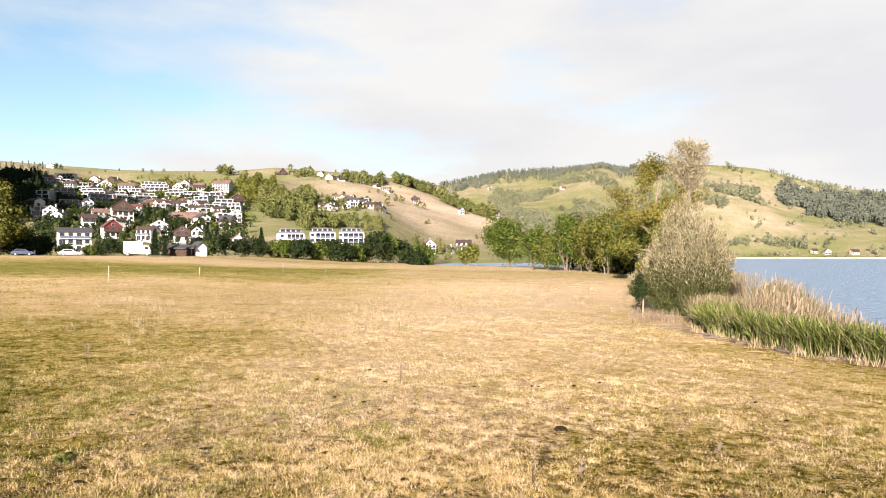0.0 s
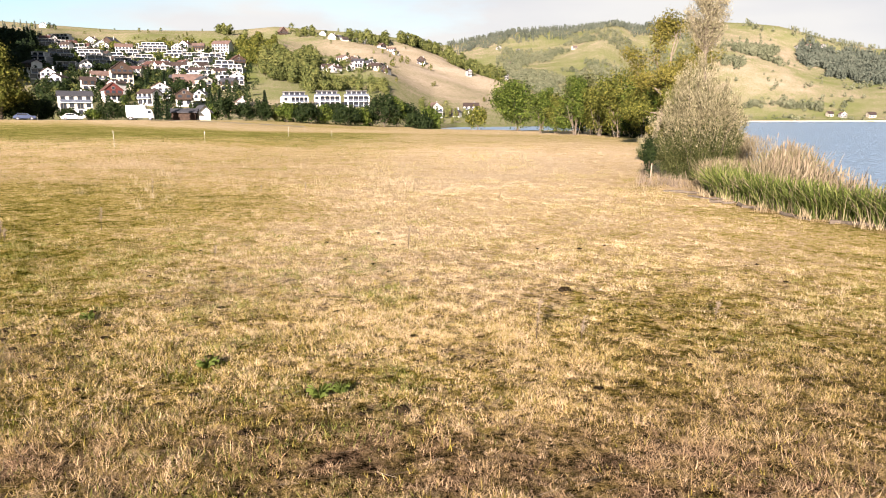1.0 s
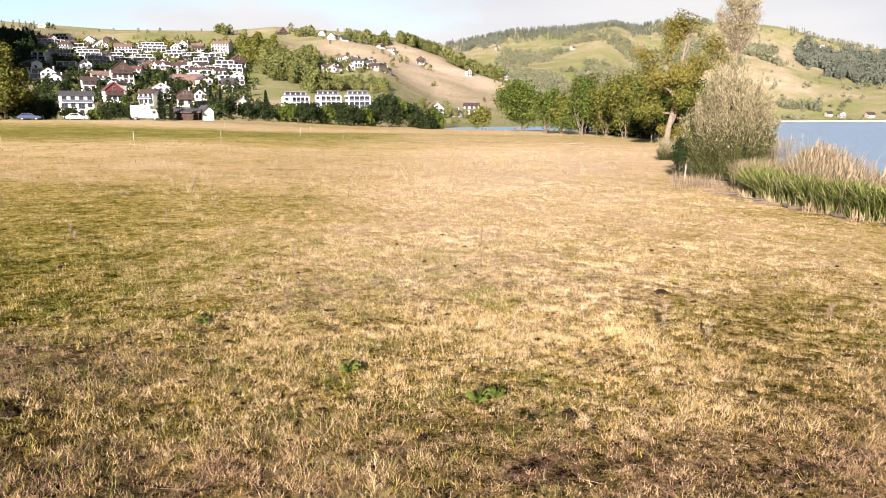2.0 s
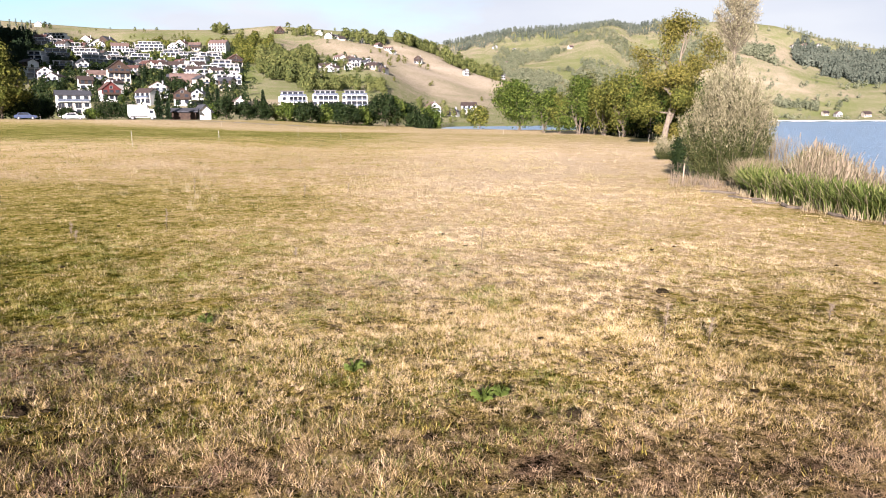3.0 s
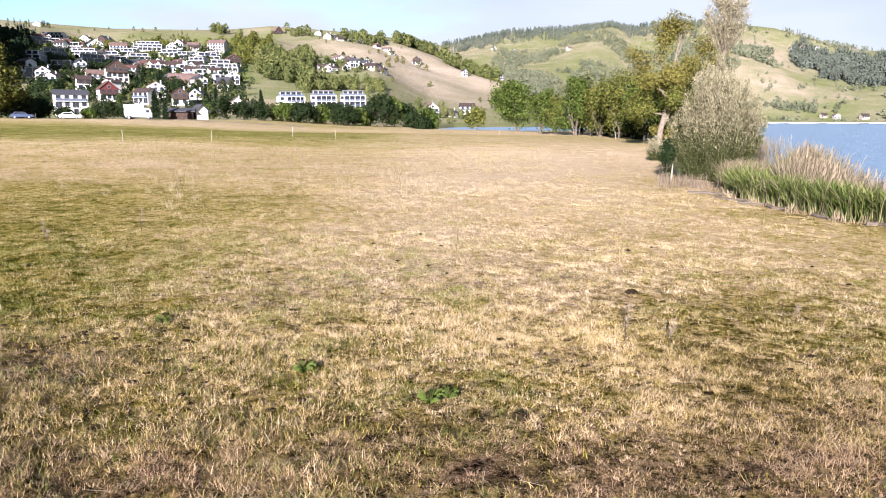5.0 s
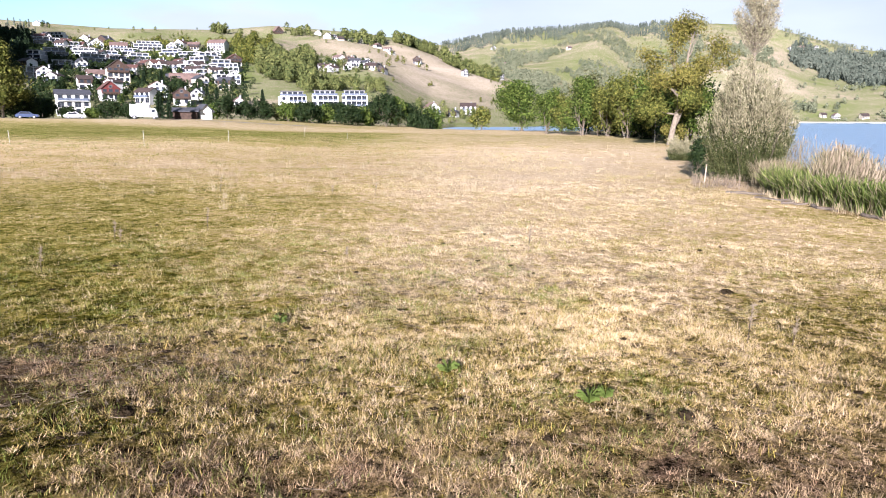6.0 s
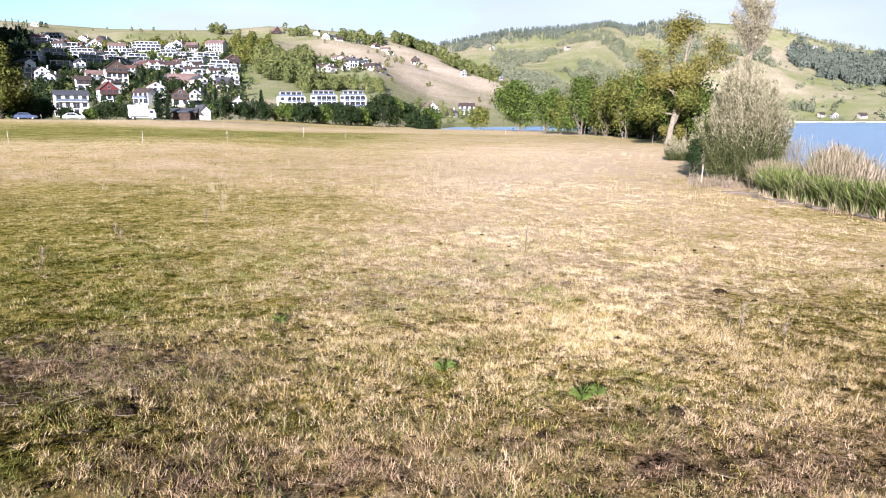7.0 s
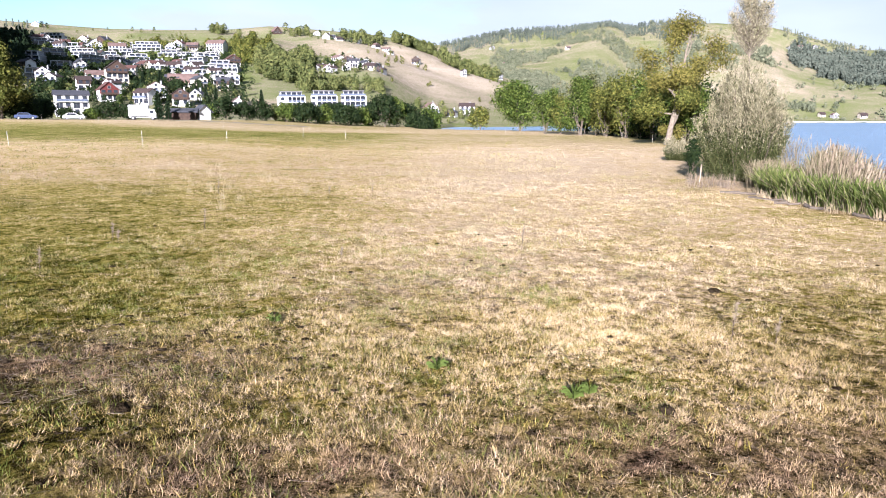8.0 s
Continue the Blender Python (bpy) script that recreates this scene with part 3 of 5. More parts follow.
lake = Mesh().add([(-700, -400, LAKE), (2600, -400, LAKE), (2600, 1900, LAKE), (-700, 1900, LAKE)], [(0, 1, 2, 3)])
me = lake.data("lake")
me.materials.append(MAT["water"])
tagged(new("water", me), "calm blue lake water with small ripples", "lake", kind="structure")


# ---- trees ----
def limbs(rng, mesh, start, way, length, radius, depth, tips, wander=0.28, split=3):
    """A bough that bends, tapers and splits; its ends are collected in tips."""
    pts, rad, p, w = [start], [radius], Vector(start), Vector(way).normalized()
    steps = 4
    for s in range(steps):
        w = (w + Vector(rng.normal(size=3)) * wander * 0.5 + Vector((0, 0, 0.10))).normalized()
        p = p + w * length / steps
        pts.append(tuple(p))
        rad.append(radius * (1 - 0.5 * (s + 1) / steps))
        if depth <= 1:
            tips.append(tuple(p))
    mesh.tube(pts, rad, 6 if radius > 0.08 else 4)
    if depth > 0:
        for k in range(split):
            ang = 2 * math.pi * (k + rng.random()) / split
            side = w.orthogonal().normalized()
            side.rotate(Matrix.Rotation(ang, 3, w))
            at = pts[-1] if k < 2 else pts[-2]
            limbs(rng, mesh, at, w + side * (0.55 + 0.5 * rng.random()), length * (0.62 + 0.2 * rng.random()), radius * 0.52, depth - 1, tips, wander, split)
    else:
        tips.append(tuple(p))


def tree(label, x, y, height, spread, seed, leaf_mat="leaf_green", bark="bark", leaves=2600, size=0.35, bole=0.22, lean=(0, 0), depth=3, name="tree", gap=0.25, category="tree", group="", stems=0, clump=0.085, girth=0.017):
    """A trunk with limbs and a crown of many small leaf sprays gathered in clumps round the limb ends."""
    rng = np.random.default_rng(seed)
    top = thing(name, label, category, pose(x, y, ground_z(x, y) - 0.05), group)
    wood, tips = Mesh(), []
    trunk_r = girth * height
    knee = (lean[0] * bole, lean[1] * bole, height * bole)
    wood.tube([(0, 0, 0), (knee[0] * 0.4, knee[1] * 0.4, knee[2] * 0.5), knee], [trunk_r * 1.35, trunk_r, trunk_r * 0.9], 8)
    n = 5
    for k in range(n):
        ang = 2 * math.pi * (k + 0.6 * rng.random()) / n
        out = 0.25 if k == 0 else 0.55 + 0.35 * rng.random()
        limbs(rng, wood, knee, (out * math.cos(ang) + lean[0] * 0.1, out * math.sin(ang) + lean[1] * 0.1, 1.0), height * 0.30, trunk_r * 0.6, depth - 1, tips)
    for k in range(stems):
        a = 2 * math.pi * rng.random()
        r0, r1 = spread * 0.10 * rng.random(), spread * (0.12 + 0.22 * rng.random())
        bot, mid = (math.cos(a) * r0, math.sin(a) * r0, 0.0), (math.cos(a) * (r0 + r1) / 2, math.sin(a) * (r0 + r1) / 2, height * 0.2)
        part("stem", Mesh().tube([bot, mid, (math.cos(a) * r1, math.sin(a) * r1, height * 0.5)], [trunk_r * 0.30, trunk_r * 0.24, trunk_r * 0.12], 5), "bark_grey", top)
    tips = np.array(tips)
    # fit the limb ends into the crown's outline
    zs = tips[:, 2]
    tips[:, 2] = height * bole * 0.9 + (zs - zs.min()) / (zs.max() - zs.min()) * height * (0.96 - bole * 0.9)
    reach = np.percentile(np.hypot(tips[:, 0], tips[:, 1]), 92)
    part("trunk", wood_fit(wood, height, spread, reach, bole, zs), bark, top)
    tips[:, :2] *= spread * 0.5 / reach
    keep = tips[rng.random(len(tips)) > gap]
    pick = keep[rng.integers(0, len(keep), leaves)]
    clump = spread * clump
    off = rng.normal(size=(leaves, 3))
    base = pick + off * np.array([clump, clump, clump * 0.8])
    base[:, 2] = np.clip(base[:, 2], height * bole * 0.55, height)
    way, side = facing(rng, off * 0.8 + unit(pick - np.array([0, 0, height * 0.5])) * 0.4, 0.75)
    me = blades("crown", base, way * size * rng.uniform(0.6, 1.3, (leaves, 1)), side, size * rng.uniform(0.45, 0.9, leaves), leaf_mat, 0.4)
    part("crown", me, leaf_mat, top)
    return top


def wood_fit(wood, height, spread, reach, bole, zs):
    lo, hi = zs.min(), zs.max()
    s, knee = spread * 0.5 / reach, height * bole
    out = []
    for x, y, z in wood.v:
        if z > lo:
            z = knee * 0.9 + (z - lo) / (hi - lo) * height * (0.96 - bole * 0.9)
        k = min(1.0, max(0.0, z / (height * 0.5)))
        out.append((x * (1 + (s - 1) * k), y * (1 + (s - 1) * k), z))
    wood.v = out
    return wood


def fir(label, x, y, height, seed, name="fir_tree", group=""):
    rng = np.random.default_rng(seed)
    top = thing(name, label, "tree", pose(x, y, ground_z(x, y) - 0.05), group)
    part("trunk", Mesh().tube([(0, 0, 0), (0, 0, height * 0.5), (0, 0, height * 0.98)], [height * 0.02, height * 0.012, 0.01], 6), "bark", top)
    n = 900
    t = rng.random(n) ** 0.7
    z = height * (0.06 + 0.93 * (1 - t))
    r = height * 0.19 * t * rng.uniform(0.25, 1.0, n) * (0.8 + 0.25 * np.sin(z * 5))
    a = rng.uniform(0, 2 * math.pi, n)
    out = np.stack([np.cos(a), np.sin(a), np.full(n, -0.35)], 1)
    base = np.stack([np.cos(a) * r, np.sin(a) * r, z], 1)
    way = unit(out + rng.normal(size=(n, 3)) * 0.25) * height * 0.075
    side = unit(np.cross(way, rng.normal(size=(n, 3))))
    part("crown", blades("crown", base, way, side, np.full(n, height * 0.045), "leaf_fir"), "leaf_fir", top)
    return top


def woodland(label, spots, heights, seed, conifer=0.0, leaf_mat="leaf_far_hazed", per=46):
    """Far woods, too many to count: one mesh of leaf sprays in crown shapes."""
    rng = np.random.default_rng(seed)
    n = len(spots)
    xs, ys = spots[:, 0], spots[:, 1]
    zs = land(xs, ys)
    base, out, wid = [], [], []
    cone = rng.random(n) < conifer
    per = int(per * 1.45)
    for k in range(n):
        h = heights[k]
        t = rng.random(per)
        a = rng.uniform(0, 2 * math.pi, per)
        if cone[k]:
            r = 0.20 * h * (1 - t) * rng.uniform(0.3, 1, per)
            z = h * (0.05 + 0.95 * t)
            lift = np.full(per, 0.3)
        else:
            prof = np.sqrt(np.clip(1 - (2 * t - 0.85) ** 2 / 1.4, 0.02, 1))
            r = 0.40 * h * prof * rng.uniform(0.45, 1, per) * (1 + 0.22 * np.sin(3 * a + k) + 0.14 * np.sin(7 * a + 9 * t + k))
            z = h * (0.10 + 0.86 * t)
            lift = 1.7 * t - 0.7
        base.append(np.stack([xs[k] + np.cos(a) * r, ys[k] + np.sin(a) * r, zs[k] + z], 1))
        out.append(np.stack([np.cos(a), np.sin(a), lift], 1))
        wid.append(np.full(per, h * (0.17 if cone[k] else 1.5) / math.sqrt(1 if cone[k] else per)))
    base, out, wid = np.concatenate(base), np.concatenate(out), np.concatenate(wid)
    way, side = facing(rng, out, 0.3)
    way = way * (wid * rng.uniform(0.7, 1.2, len(wid)))[:, None]
    base = base - way * 0.5
    mat = "leaf_conifer_hazed" if conifer > 0.5 and leaf_mat == "leaf_far_hazed" else leaf_mat
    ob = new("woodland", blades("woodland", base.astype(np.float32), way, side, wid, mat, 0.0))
    return tagged(ob, label, "woods", kind="stuff")


def polar(b0, b1, d0, d1, n, seed, slope=0.0, patch=0.0, thin=0.15):
    """n spots in a sector of the land, by bearing and distance; slope slides the distance with the bearing; patch: the size of clearings."""
    rng = np.random.default_rng(seed)
    k = n if not patch else n * 3
    b = rng.uniform(b0, b1, k)
    f = rng.random(k)
    wob = 0.12 * np.sin(b * 2.3 + seed) + 0.08 * np.sin(b * 5.1 + seed * 2)
    d = d0 + (d1 - d0) * (f + wob * (f * 2 - 1)) + slope * (b - b0)
    p = np.stack([d * np.sin(np.radians(b)), d * np.cos(np.radians(b))], 1)
    if patch:
        q = p / patch
        cover = np.sin(q[:, 0] * 2.1 + 1.3 * np.sin(q[:, 1] * 0.9 + seed)) + np.sin(q[:, 1] * 1.3 + 1.1 * np.sin(q[:, 0] * 1.7)) + 0.6 * np.sin(q[:, 0] * 4.3 + q[:, 1] * 3.1)
        p = p[cover + rng.normal(size=k) * 0.25 > thin][:n]
    return p



# ---- houses ----
def window(house, x, y, z, w, h, name="window", frame_mat="window_frame"):
    """A framed window on a wall that faces -y; its pane is set in the frame."""
    fr = Mesh()
    t = 0.12
    fr.box(x - w / 2 - t, x + w / 2 + t, y - 0.10, y + 0.05, z - t, z)
    fr.box(x - w / 2 - t, x + w / 2 + t, y - 0.10, y + 0.05, z + h, z + h + t)
    fr.box(x - w / 2 - t, x - w / 2, y - 0.10, y + 0.05, z, z + h)
    fr.box(x + w / 2, x + w / 2 + t, y - 0.10, y + 0.05, z, z + h)
    if w > 1.6:
        fr.box(x - 0.05, x + 0.05, y - 0.08, y + 0.05, z, z + h)
    o = part(name, fr, frame_mat, house)
    part("pane", Mesh().box(x - w / 2, x + w / 2, y - 0.04, y + 0.02, z, z + h), "pane", o)
    return o


def balcony(house, x0, x1, y, z, deep=1.4, mat="plaster", rail="rail"):
    o = part("balcony", Mesh().box(x0, x1, y - deep, y + 0.1, z - 0.2, z), mat, house)
    r = Mesh()
    r.box(x0, x1, y - deep, y - deep + 0.06, z + 0.12, z + 0.95)
    r.box(x0, x0 + 0.06, y - deep, y, z + 0.12, z + 0.95)
    r.box(x1 - 0.06, x1, y - deep, y, z + 0.12, z + 0.95)
    r.box(x0 - 0.03, x1 + 0.03, y - deep - 0.03, y - deep + 0.1, z + 0.95, z + 1.02)
    part("railing", r, rail, o)
    return o


def gable_house(name, label, w, d, storeys, wall="plaster", roof="tile_brown", pitch=0.55, front=True, upper="", group="", m=None, chim=True, balconies=True, sink=2.5, glazed=True):
    """A house with a pitched roof; front: the gable looks to -y."""
    h = storeys * 2.7 + 0.3
    top = thing(name, label, "house", m, group)
    half = (w if front else d) / 2
    rise = half * pitch
    body = Mesh()
    if front:
        body.prism([(-w / 2, -sink), (w / 2, -sink), (w / 2, h), (0, h + rise), (-w / 2, h)], -d / 2, d / 2)
    else:
        body.prism([(-d / 2, -sink), (d / 2, -sink), (d / 2, h), (0, h + rise), (-d / 2, h)], -w / 2, w / 2).turned(pose(0, 0, 0, 0, 0, 90))
    part("wall", body, wall, top)
    if upper:
        cl = Mesh()
        if front:
            cl.prism([(-w / 2 - 0.08, h - 2.6), (w / 2 + 0.08, h - 2.6), (w / 2 + 0.08, h), (0, h + rise), (-w / 2 - 0.08, h)], -d / 2 - 0.08, -d / 2 + 0.02)
        else:
            cl.box(-w / 2 - 0.08, w / 2 + 0.08, -d / 2 - 0.08, -d / 2 + 0.02, h - 2.6, h)
        part("cladding", cl, upper, top)
    o, t = 0.6, 0.25
    slabs = Mesh()
    e = half + o
    drop = o * pitch
    slabs.prism([(-e, h - drop), (0, h + rise), (e, h - drop), (e, h - drop + t), (0, h + rise + t), (-e, h - drop + t)], -(d if front else w) / 2 - o, (d if front else w) / 2 + o)
    if not front:
        slabs.turned(pose(0, 0, 0, 0, 0, 90))
    rf = part("roof", slabs, roof, top)
    if chim:
        part("chimney", Mesh().box(w * 0.18, w * 0.18 + 0.7, 0.2, 0.9, h + rise * 0.3, h + rise + 0.9), "plaster_grey", rf)
    n = max(2, int(w / 2.7))
    off = 0.14 if upper else 0.0
    for s in range(storeys if glazed else 0):
        for k in range(n):
            x = -w / 2 + w * (k + 0.5) / n
            tall = s == storeys - 2 and k % 2 == 0
            window(top, x, -d / 2 - (off if s == storeys - 1 else 0), 0.3 + s * 2.7 + (0.1 if tall else 0.65), 2.2 if tall else 1.6, 2.1 if tall else 1.6, frame_mat="frame_dark" if upper else "window_frame")
    if front and rise > 2 and glazed:
        window(top, 0, -d / 2 - off, h + 0.3, 1.3, 1.2)
    if balconies and storeys > 1:
        balcony(top, -w * 0.46, w * 0.46, -d / 2, 0.3 + (storeys - 1) * 2.7, mat="timber" if upper else "plaster", rail="timber" if upper else "rail")
    return top


def flat_block(name, label, w, d, storeys, step=1.8, group="", m=None, wall="plaster", bays=0, sink=3.0):
    """A terraced block of flats: each storey set back, with ribbon windows, slabs and railings."""
    top = thing(name, label, "apartment building", m, group)
    for s in range(storeys):
        z = s * 2.9
        y0 = -d / 2 + s * step
        inset = 0.0 if s < storeys - 1 else w * 0.10
        x0, x1 = -w / 2 + inset, w / 2 - inset
        st = part("storey", Mesh().box(x0, x1, y0 + 1.5, d / 2, z - (sink if s == 0 else 0), z + 2.6), wall, top)
        part("slab", Mesh().box(x0 - 0.4, x1 + 0.4, y0 - 0.1, d / 2 + 0.2, z + 2.6, z + 2.82), "plaster", top)
        n = bays or max(3, int((x1 - x0) / 4.2))
        for k in range(n):
            cx = x0 + (x1 - x0) * (k + 0.5) / n
            window(st, cx, y0 + 1.5, z + 0.15, (x1 - x0) / n * 0.80, 2.2, frame_mat="frame_dark")
        for k in range(n + 1):
            cx = x0 + (x1 - x0) * k / n
            part("fin", Mesh().box(cx - 0.14, cx + 0.14, y0, y0 + 1.48, z - (sink if s == 0 else 0), z + 2.6), "plaster", top)
        if s:
            r = Mesh().box(x0, x1, y0 + 0.02, y0 + 0.10, z + 0.1, z + 0.95)
            part("railing", r, "rail", top)
    part("roof", Mesh().box(-w / 2 + w * 0.10 - 0.3, w / 2 - w * 0.10 + 0.3, -d / 2 + (storeys - 1) * step, d / 2 + 0.25, storeys * 2.9, storeys * 2.9 + 0.25), "gravel_roof", top)
    return top


def loggia_block(label, w, d, storeys, solid, group, m, sink=6.0):
    """A white block with one closed end and a grid of deep glazed loggias; the top floor is set back."""
    top = thing("apartment_building", label, "apartment building", m, group)
    x1 = -w / 2 + w * solid
    deep, bays = 2.2, 4
    tall = (storeys - 1) * 2.9
    part("wall", Mesh().box(-w / 2, x1, -d / 2, d / 2, -sink, tall), "plaster", top)
    for s in range(storeys - 1):
        window(top, -w / 2 + w * solid * 0.45, -d / 2, s * 2.9 + 0.9, 1.5, 1.4, frame_mat="frame_dark")
    # near-black recess wall paints the shade inside the loggias
    part("wall", Mesh().box(x1, w / 2, -d / 2 + deep, d / 2, -sink, tall), "frame_dark", top)
    for s in range(storeys - 1):
        part("slab", Mesh().box(x1, w / 2, -d / 2 - 0.15, -d / 2 + deep, s * 2.9 + 2.62, s * 2.9 + 2.9), "plaster", top)
        for k in range(bays):
            a, c = x1 + (w / 2 - x1) * k / bays, x1 + (w / 2 - x1) * (k + 1) / bays
            pane = part("glazing", Mesh().box(a + 0.15, c - 0.15, -d / 2 + deep - 0.10, -d / 2 + deep - 0.02, s * 2.9 + 0.05, s * 2.9 + 2.55), "pane", top)
            part("mullion", Mesh().box((a + c) / 2 - 0.05, (a + c) / 2 + 0.05, -d / 2 + deep - 0.16, -d / 2 + deep - 0.10, s * 2.9 + 0.05, s * 2.9 + 2.55), "frame_dark", pane)
            part("railing", Mesh().box(a + 0.1, c - 0.1, -d / 2 - 0.02, -d / 2 + 0.04, s * 2.9 + 0.08, s * 2.9 + 0.95), "rail", top)
    for k in range(bays + 1):
        c = x1 + (w / 2 - x1) * k / bays
        wide = 0.26 if k in (0, bays) else 0.12
        part("pillar", Mesh().box(c - wide, c + wide, -d / 2 - 0.1, -d / 2 + (deep if k in (0, bays) else 0.3), -sink, tall - 0.28), "plaster", top)
    z = tall
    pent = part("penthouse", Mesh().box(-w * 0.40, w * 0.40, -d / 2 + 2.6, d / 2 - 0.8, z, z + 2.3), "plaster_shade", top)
    for k in range(4):
        window(pent, -w * 0.30 + w * 0.20 * k, -d / 2 + 2.6, z + 0.25, w * 0.14, 1.75, frame_mat="frame_dark")
    part("railing", Mesh().box(-w / 2 + 0.1, w / 2 - 0.1, -d / 2 + 0.05, -d / 2 + 0.11, z + 0.1, z + 0.9), "rail", top)
    part("roof", Mesh().box(-w * 0.43, w * 0.43, -d / 2 + 1.7, d / 2 - 0.5, z + 2.3, z + 2.6), "gravel_roof", top)
    return top


def standing(x, y, turn=0.0, sink=0.0):
    return pose(x, y, ground_z(x, y) - sink, 0, 0, turn)


def by(b, d):
    """A place by bearing (degrees right of +y) and distance."""
    return d * math.sin(radians(b)), d * math.cos(radians(b))



# ---- woods on the hills ----
def heights(n, lo, hi, seed):
    return np.random.default_rng(seed).uniform(lo, hi, n)


def wood(label, sector, n, lo, hi, seed, conifer=0.0, slope=0.0, leaf_mat="leaf_far_hazed", per=46, patch=0.0, thin=0.15):
    spots = polar(*sector, n, seed, slope, patch, thin)
    woodland(label, spots, heights(len(spots), lo, hi, seed + 1), seed + 2, conifer, leaf_mat, per)


wood("dense mixed wood on the slope beside the village", (-18.8, -16.0, 660, 850), 130, 8, 15, 10, leaf_mat="leaf_olive", per=110)
wood("dense green wood down the middle of the slope", (-17.2, -13.0, 560, 740), 210, 8, 15, 20, slope=-24, leaf_mat="leaf_wood", per=110)
wood("yellowing bushes above the apartment buildings", (-13.6, -7.6, 465, 535), 130, 3, 8, 30, leaf_mat="leaf_wood", per=72)
wood("row of broadleaf trees along the falling ridge", (-6.8, -2.6, 1010, 1070), 80, 8, 17, 40, slope=8, per=64, leaf_mat="leaf_wood")
wood("row of broadleaf trees lower along the ridge", (-2.8, 1.4, 960, 1060), 90, 8, 18, 50, slope=-14, per=64, leaf_mat="leaf_wood")
wood("clump of trees on the hill crest", (-10.6, -7.6, 960, 1050), 45, 8, 16, 60, per=64, leaf_mat="leaf_wood")
wood("single trees and bushes over the upper pasture", (-33, 1, 860, 1150), 60, 2.5, 6.5, 70, per=72, leaf_mat="leaf_wood")
wood("bushes over the lower dry pasture", (-9, 3, 600, 900), 34, 3, 8, 75, leaf_mat="leaf_olive", per=64)
wood("bushes along the upper edge of the village", (-30, -18, 815, 880), 90, 4, 11, 85, leaf_mat="leaf_olive", per=64)
wood("trees beside the hilltop barn", (-15.2, -13.2, 1040, 1110), 14, 8, 14, 61, per=64, leaf_mat="leaf_wood")
wood("trees on the crest above the village", (-20.6, -18.2, 1050, 1130), 16, 8, 15, 63, per=64, leaf_mat="leaf_wood")
wood("bushes among the eastern hillside houses", (-13.2, -7.4, 583, 672), 80, 2.5, 5.5, 67, leaf_mat="leaf_wood", per=60)
wood("bushes round the houses by the inlet", (-5.0, -0.4, 450, 520), 34, 3, 7, 65, leaf_mat="leaf_wood", per=64)
# near-black leaves hold this hillside's shade in their colour
wood("wooded slope, its shade put into near-black leaves", (-38, -32.4, 600, 800), 280, 8, 14, 90, conifer=0.9, slope=-10, per=64, leaf_mat="leaf_fir")
wood("spruces higher on the slope, shade put into near-black leaves", (-38, -32.2, 760, 960), 260, 8, 13, 93, conifer=0.9, slope=-12, per=50, leaf_mat="leaf_fir")
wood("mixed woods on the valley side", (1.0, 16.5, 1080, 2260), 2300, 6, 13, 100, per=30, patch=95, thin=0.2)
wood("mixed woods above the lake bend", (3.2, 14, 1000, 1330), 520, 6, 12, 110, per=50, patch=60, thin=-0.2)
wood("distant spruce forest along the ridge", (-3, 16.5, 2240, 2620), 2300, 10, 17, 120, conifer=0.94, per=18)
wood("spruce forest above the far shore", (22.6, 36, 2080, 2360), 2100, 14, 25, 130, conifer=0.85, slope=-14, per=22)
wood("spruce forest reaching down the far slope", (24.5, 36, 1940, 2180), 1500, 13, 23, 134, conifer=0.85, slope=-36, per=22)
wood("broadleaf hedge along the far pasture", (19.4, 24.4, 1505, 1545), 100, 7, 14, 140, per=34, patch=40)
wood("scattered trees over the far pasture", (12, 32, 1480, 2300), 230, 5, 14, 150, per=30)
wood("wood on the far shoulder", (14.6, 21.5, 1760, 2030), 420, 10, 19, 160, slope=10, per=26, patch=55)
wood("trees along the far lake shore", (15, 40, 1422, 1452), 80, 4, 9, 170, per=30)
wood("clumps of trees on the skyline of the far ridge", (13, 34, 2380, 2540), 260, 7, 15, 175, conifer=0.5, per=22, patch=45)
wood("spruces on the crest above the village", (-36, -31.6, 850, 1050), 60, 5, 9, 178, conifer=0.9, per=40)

# ---- village ----
GABLED = [(-25.2, 389, 8.6, 2), (-22.8, 386, 8.0, 2), (-21.6, 413, 6.7, 1), (-28.3, 482, 11.2, 2), (-31.5, 484, 8.4, 2), (-27.5, 920, 18, 2), (-26.7, 815, 16.0, 2), (-28.7, 941, 15.3, 2), (-28.2, 828, 13.4, 2), (-21.6, 814, 11.3, 2), (-22.5, 816, 11.3, 2), (-23.2, 789, 9.1, 2), (-19.9, 814, 18, 3), (-18.9, 628, 10.9, 2)]
GABLED_EAST = [(-11.8, 596, 7.6, 2), (-8.5, 611, 14.2, 1), (-10.4, 602, 8.4, 2), (-4.9, 886, 12.3, 2), (-6.9, 919, 9.6, 2), (-12.5, 1081, 12.5, 2), (-11.7, 994, 15.0, 2), (-10.8, 977, 11.3, 2), (-31.6, 1120, 13.0, 1), (-3.9, 481, 7.8, 2), (-1.0, 516, 9.0, 2), (-2.2, 493, 6, 1), (-18.8, 381, 6, 1), (-26.0, 547, 10.8, 2), (-29.3, 539, 9.4, 2), (-10.0, 642, 8.2, 1)]
ROOFS = ["tile_brown", "tile_grey", "tile_red", "tile_brown", "tile_pink"]
ROOF_WORDS = {"tile_brown": "brown", "tile_grey": "slate-grey", "tile_red": "red", "tile_pink": "pale pink"}
SMALL_EAST = [(b, d, w * (1.15 if b > -5 and d < 530 else 0.75), 1 if -13 < b < -5 else st) for b, d, w, st in GABLED_EAST]
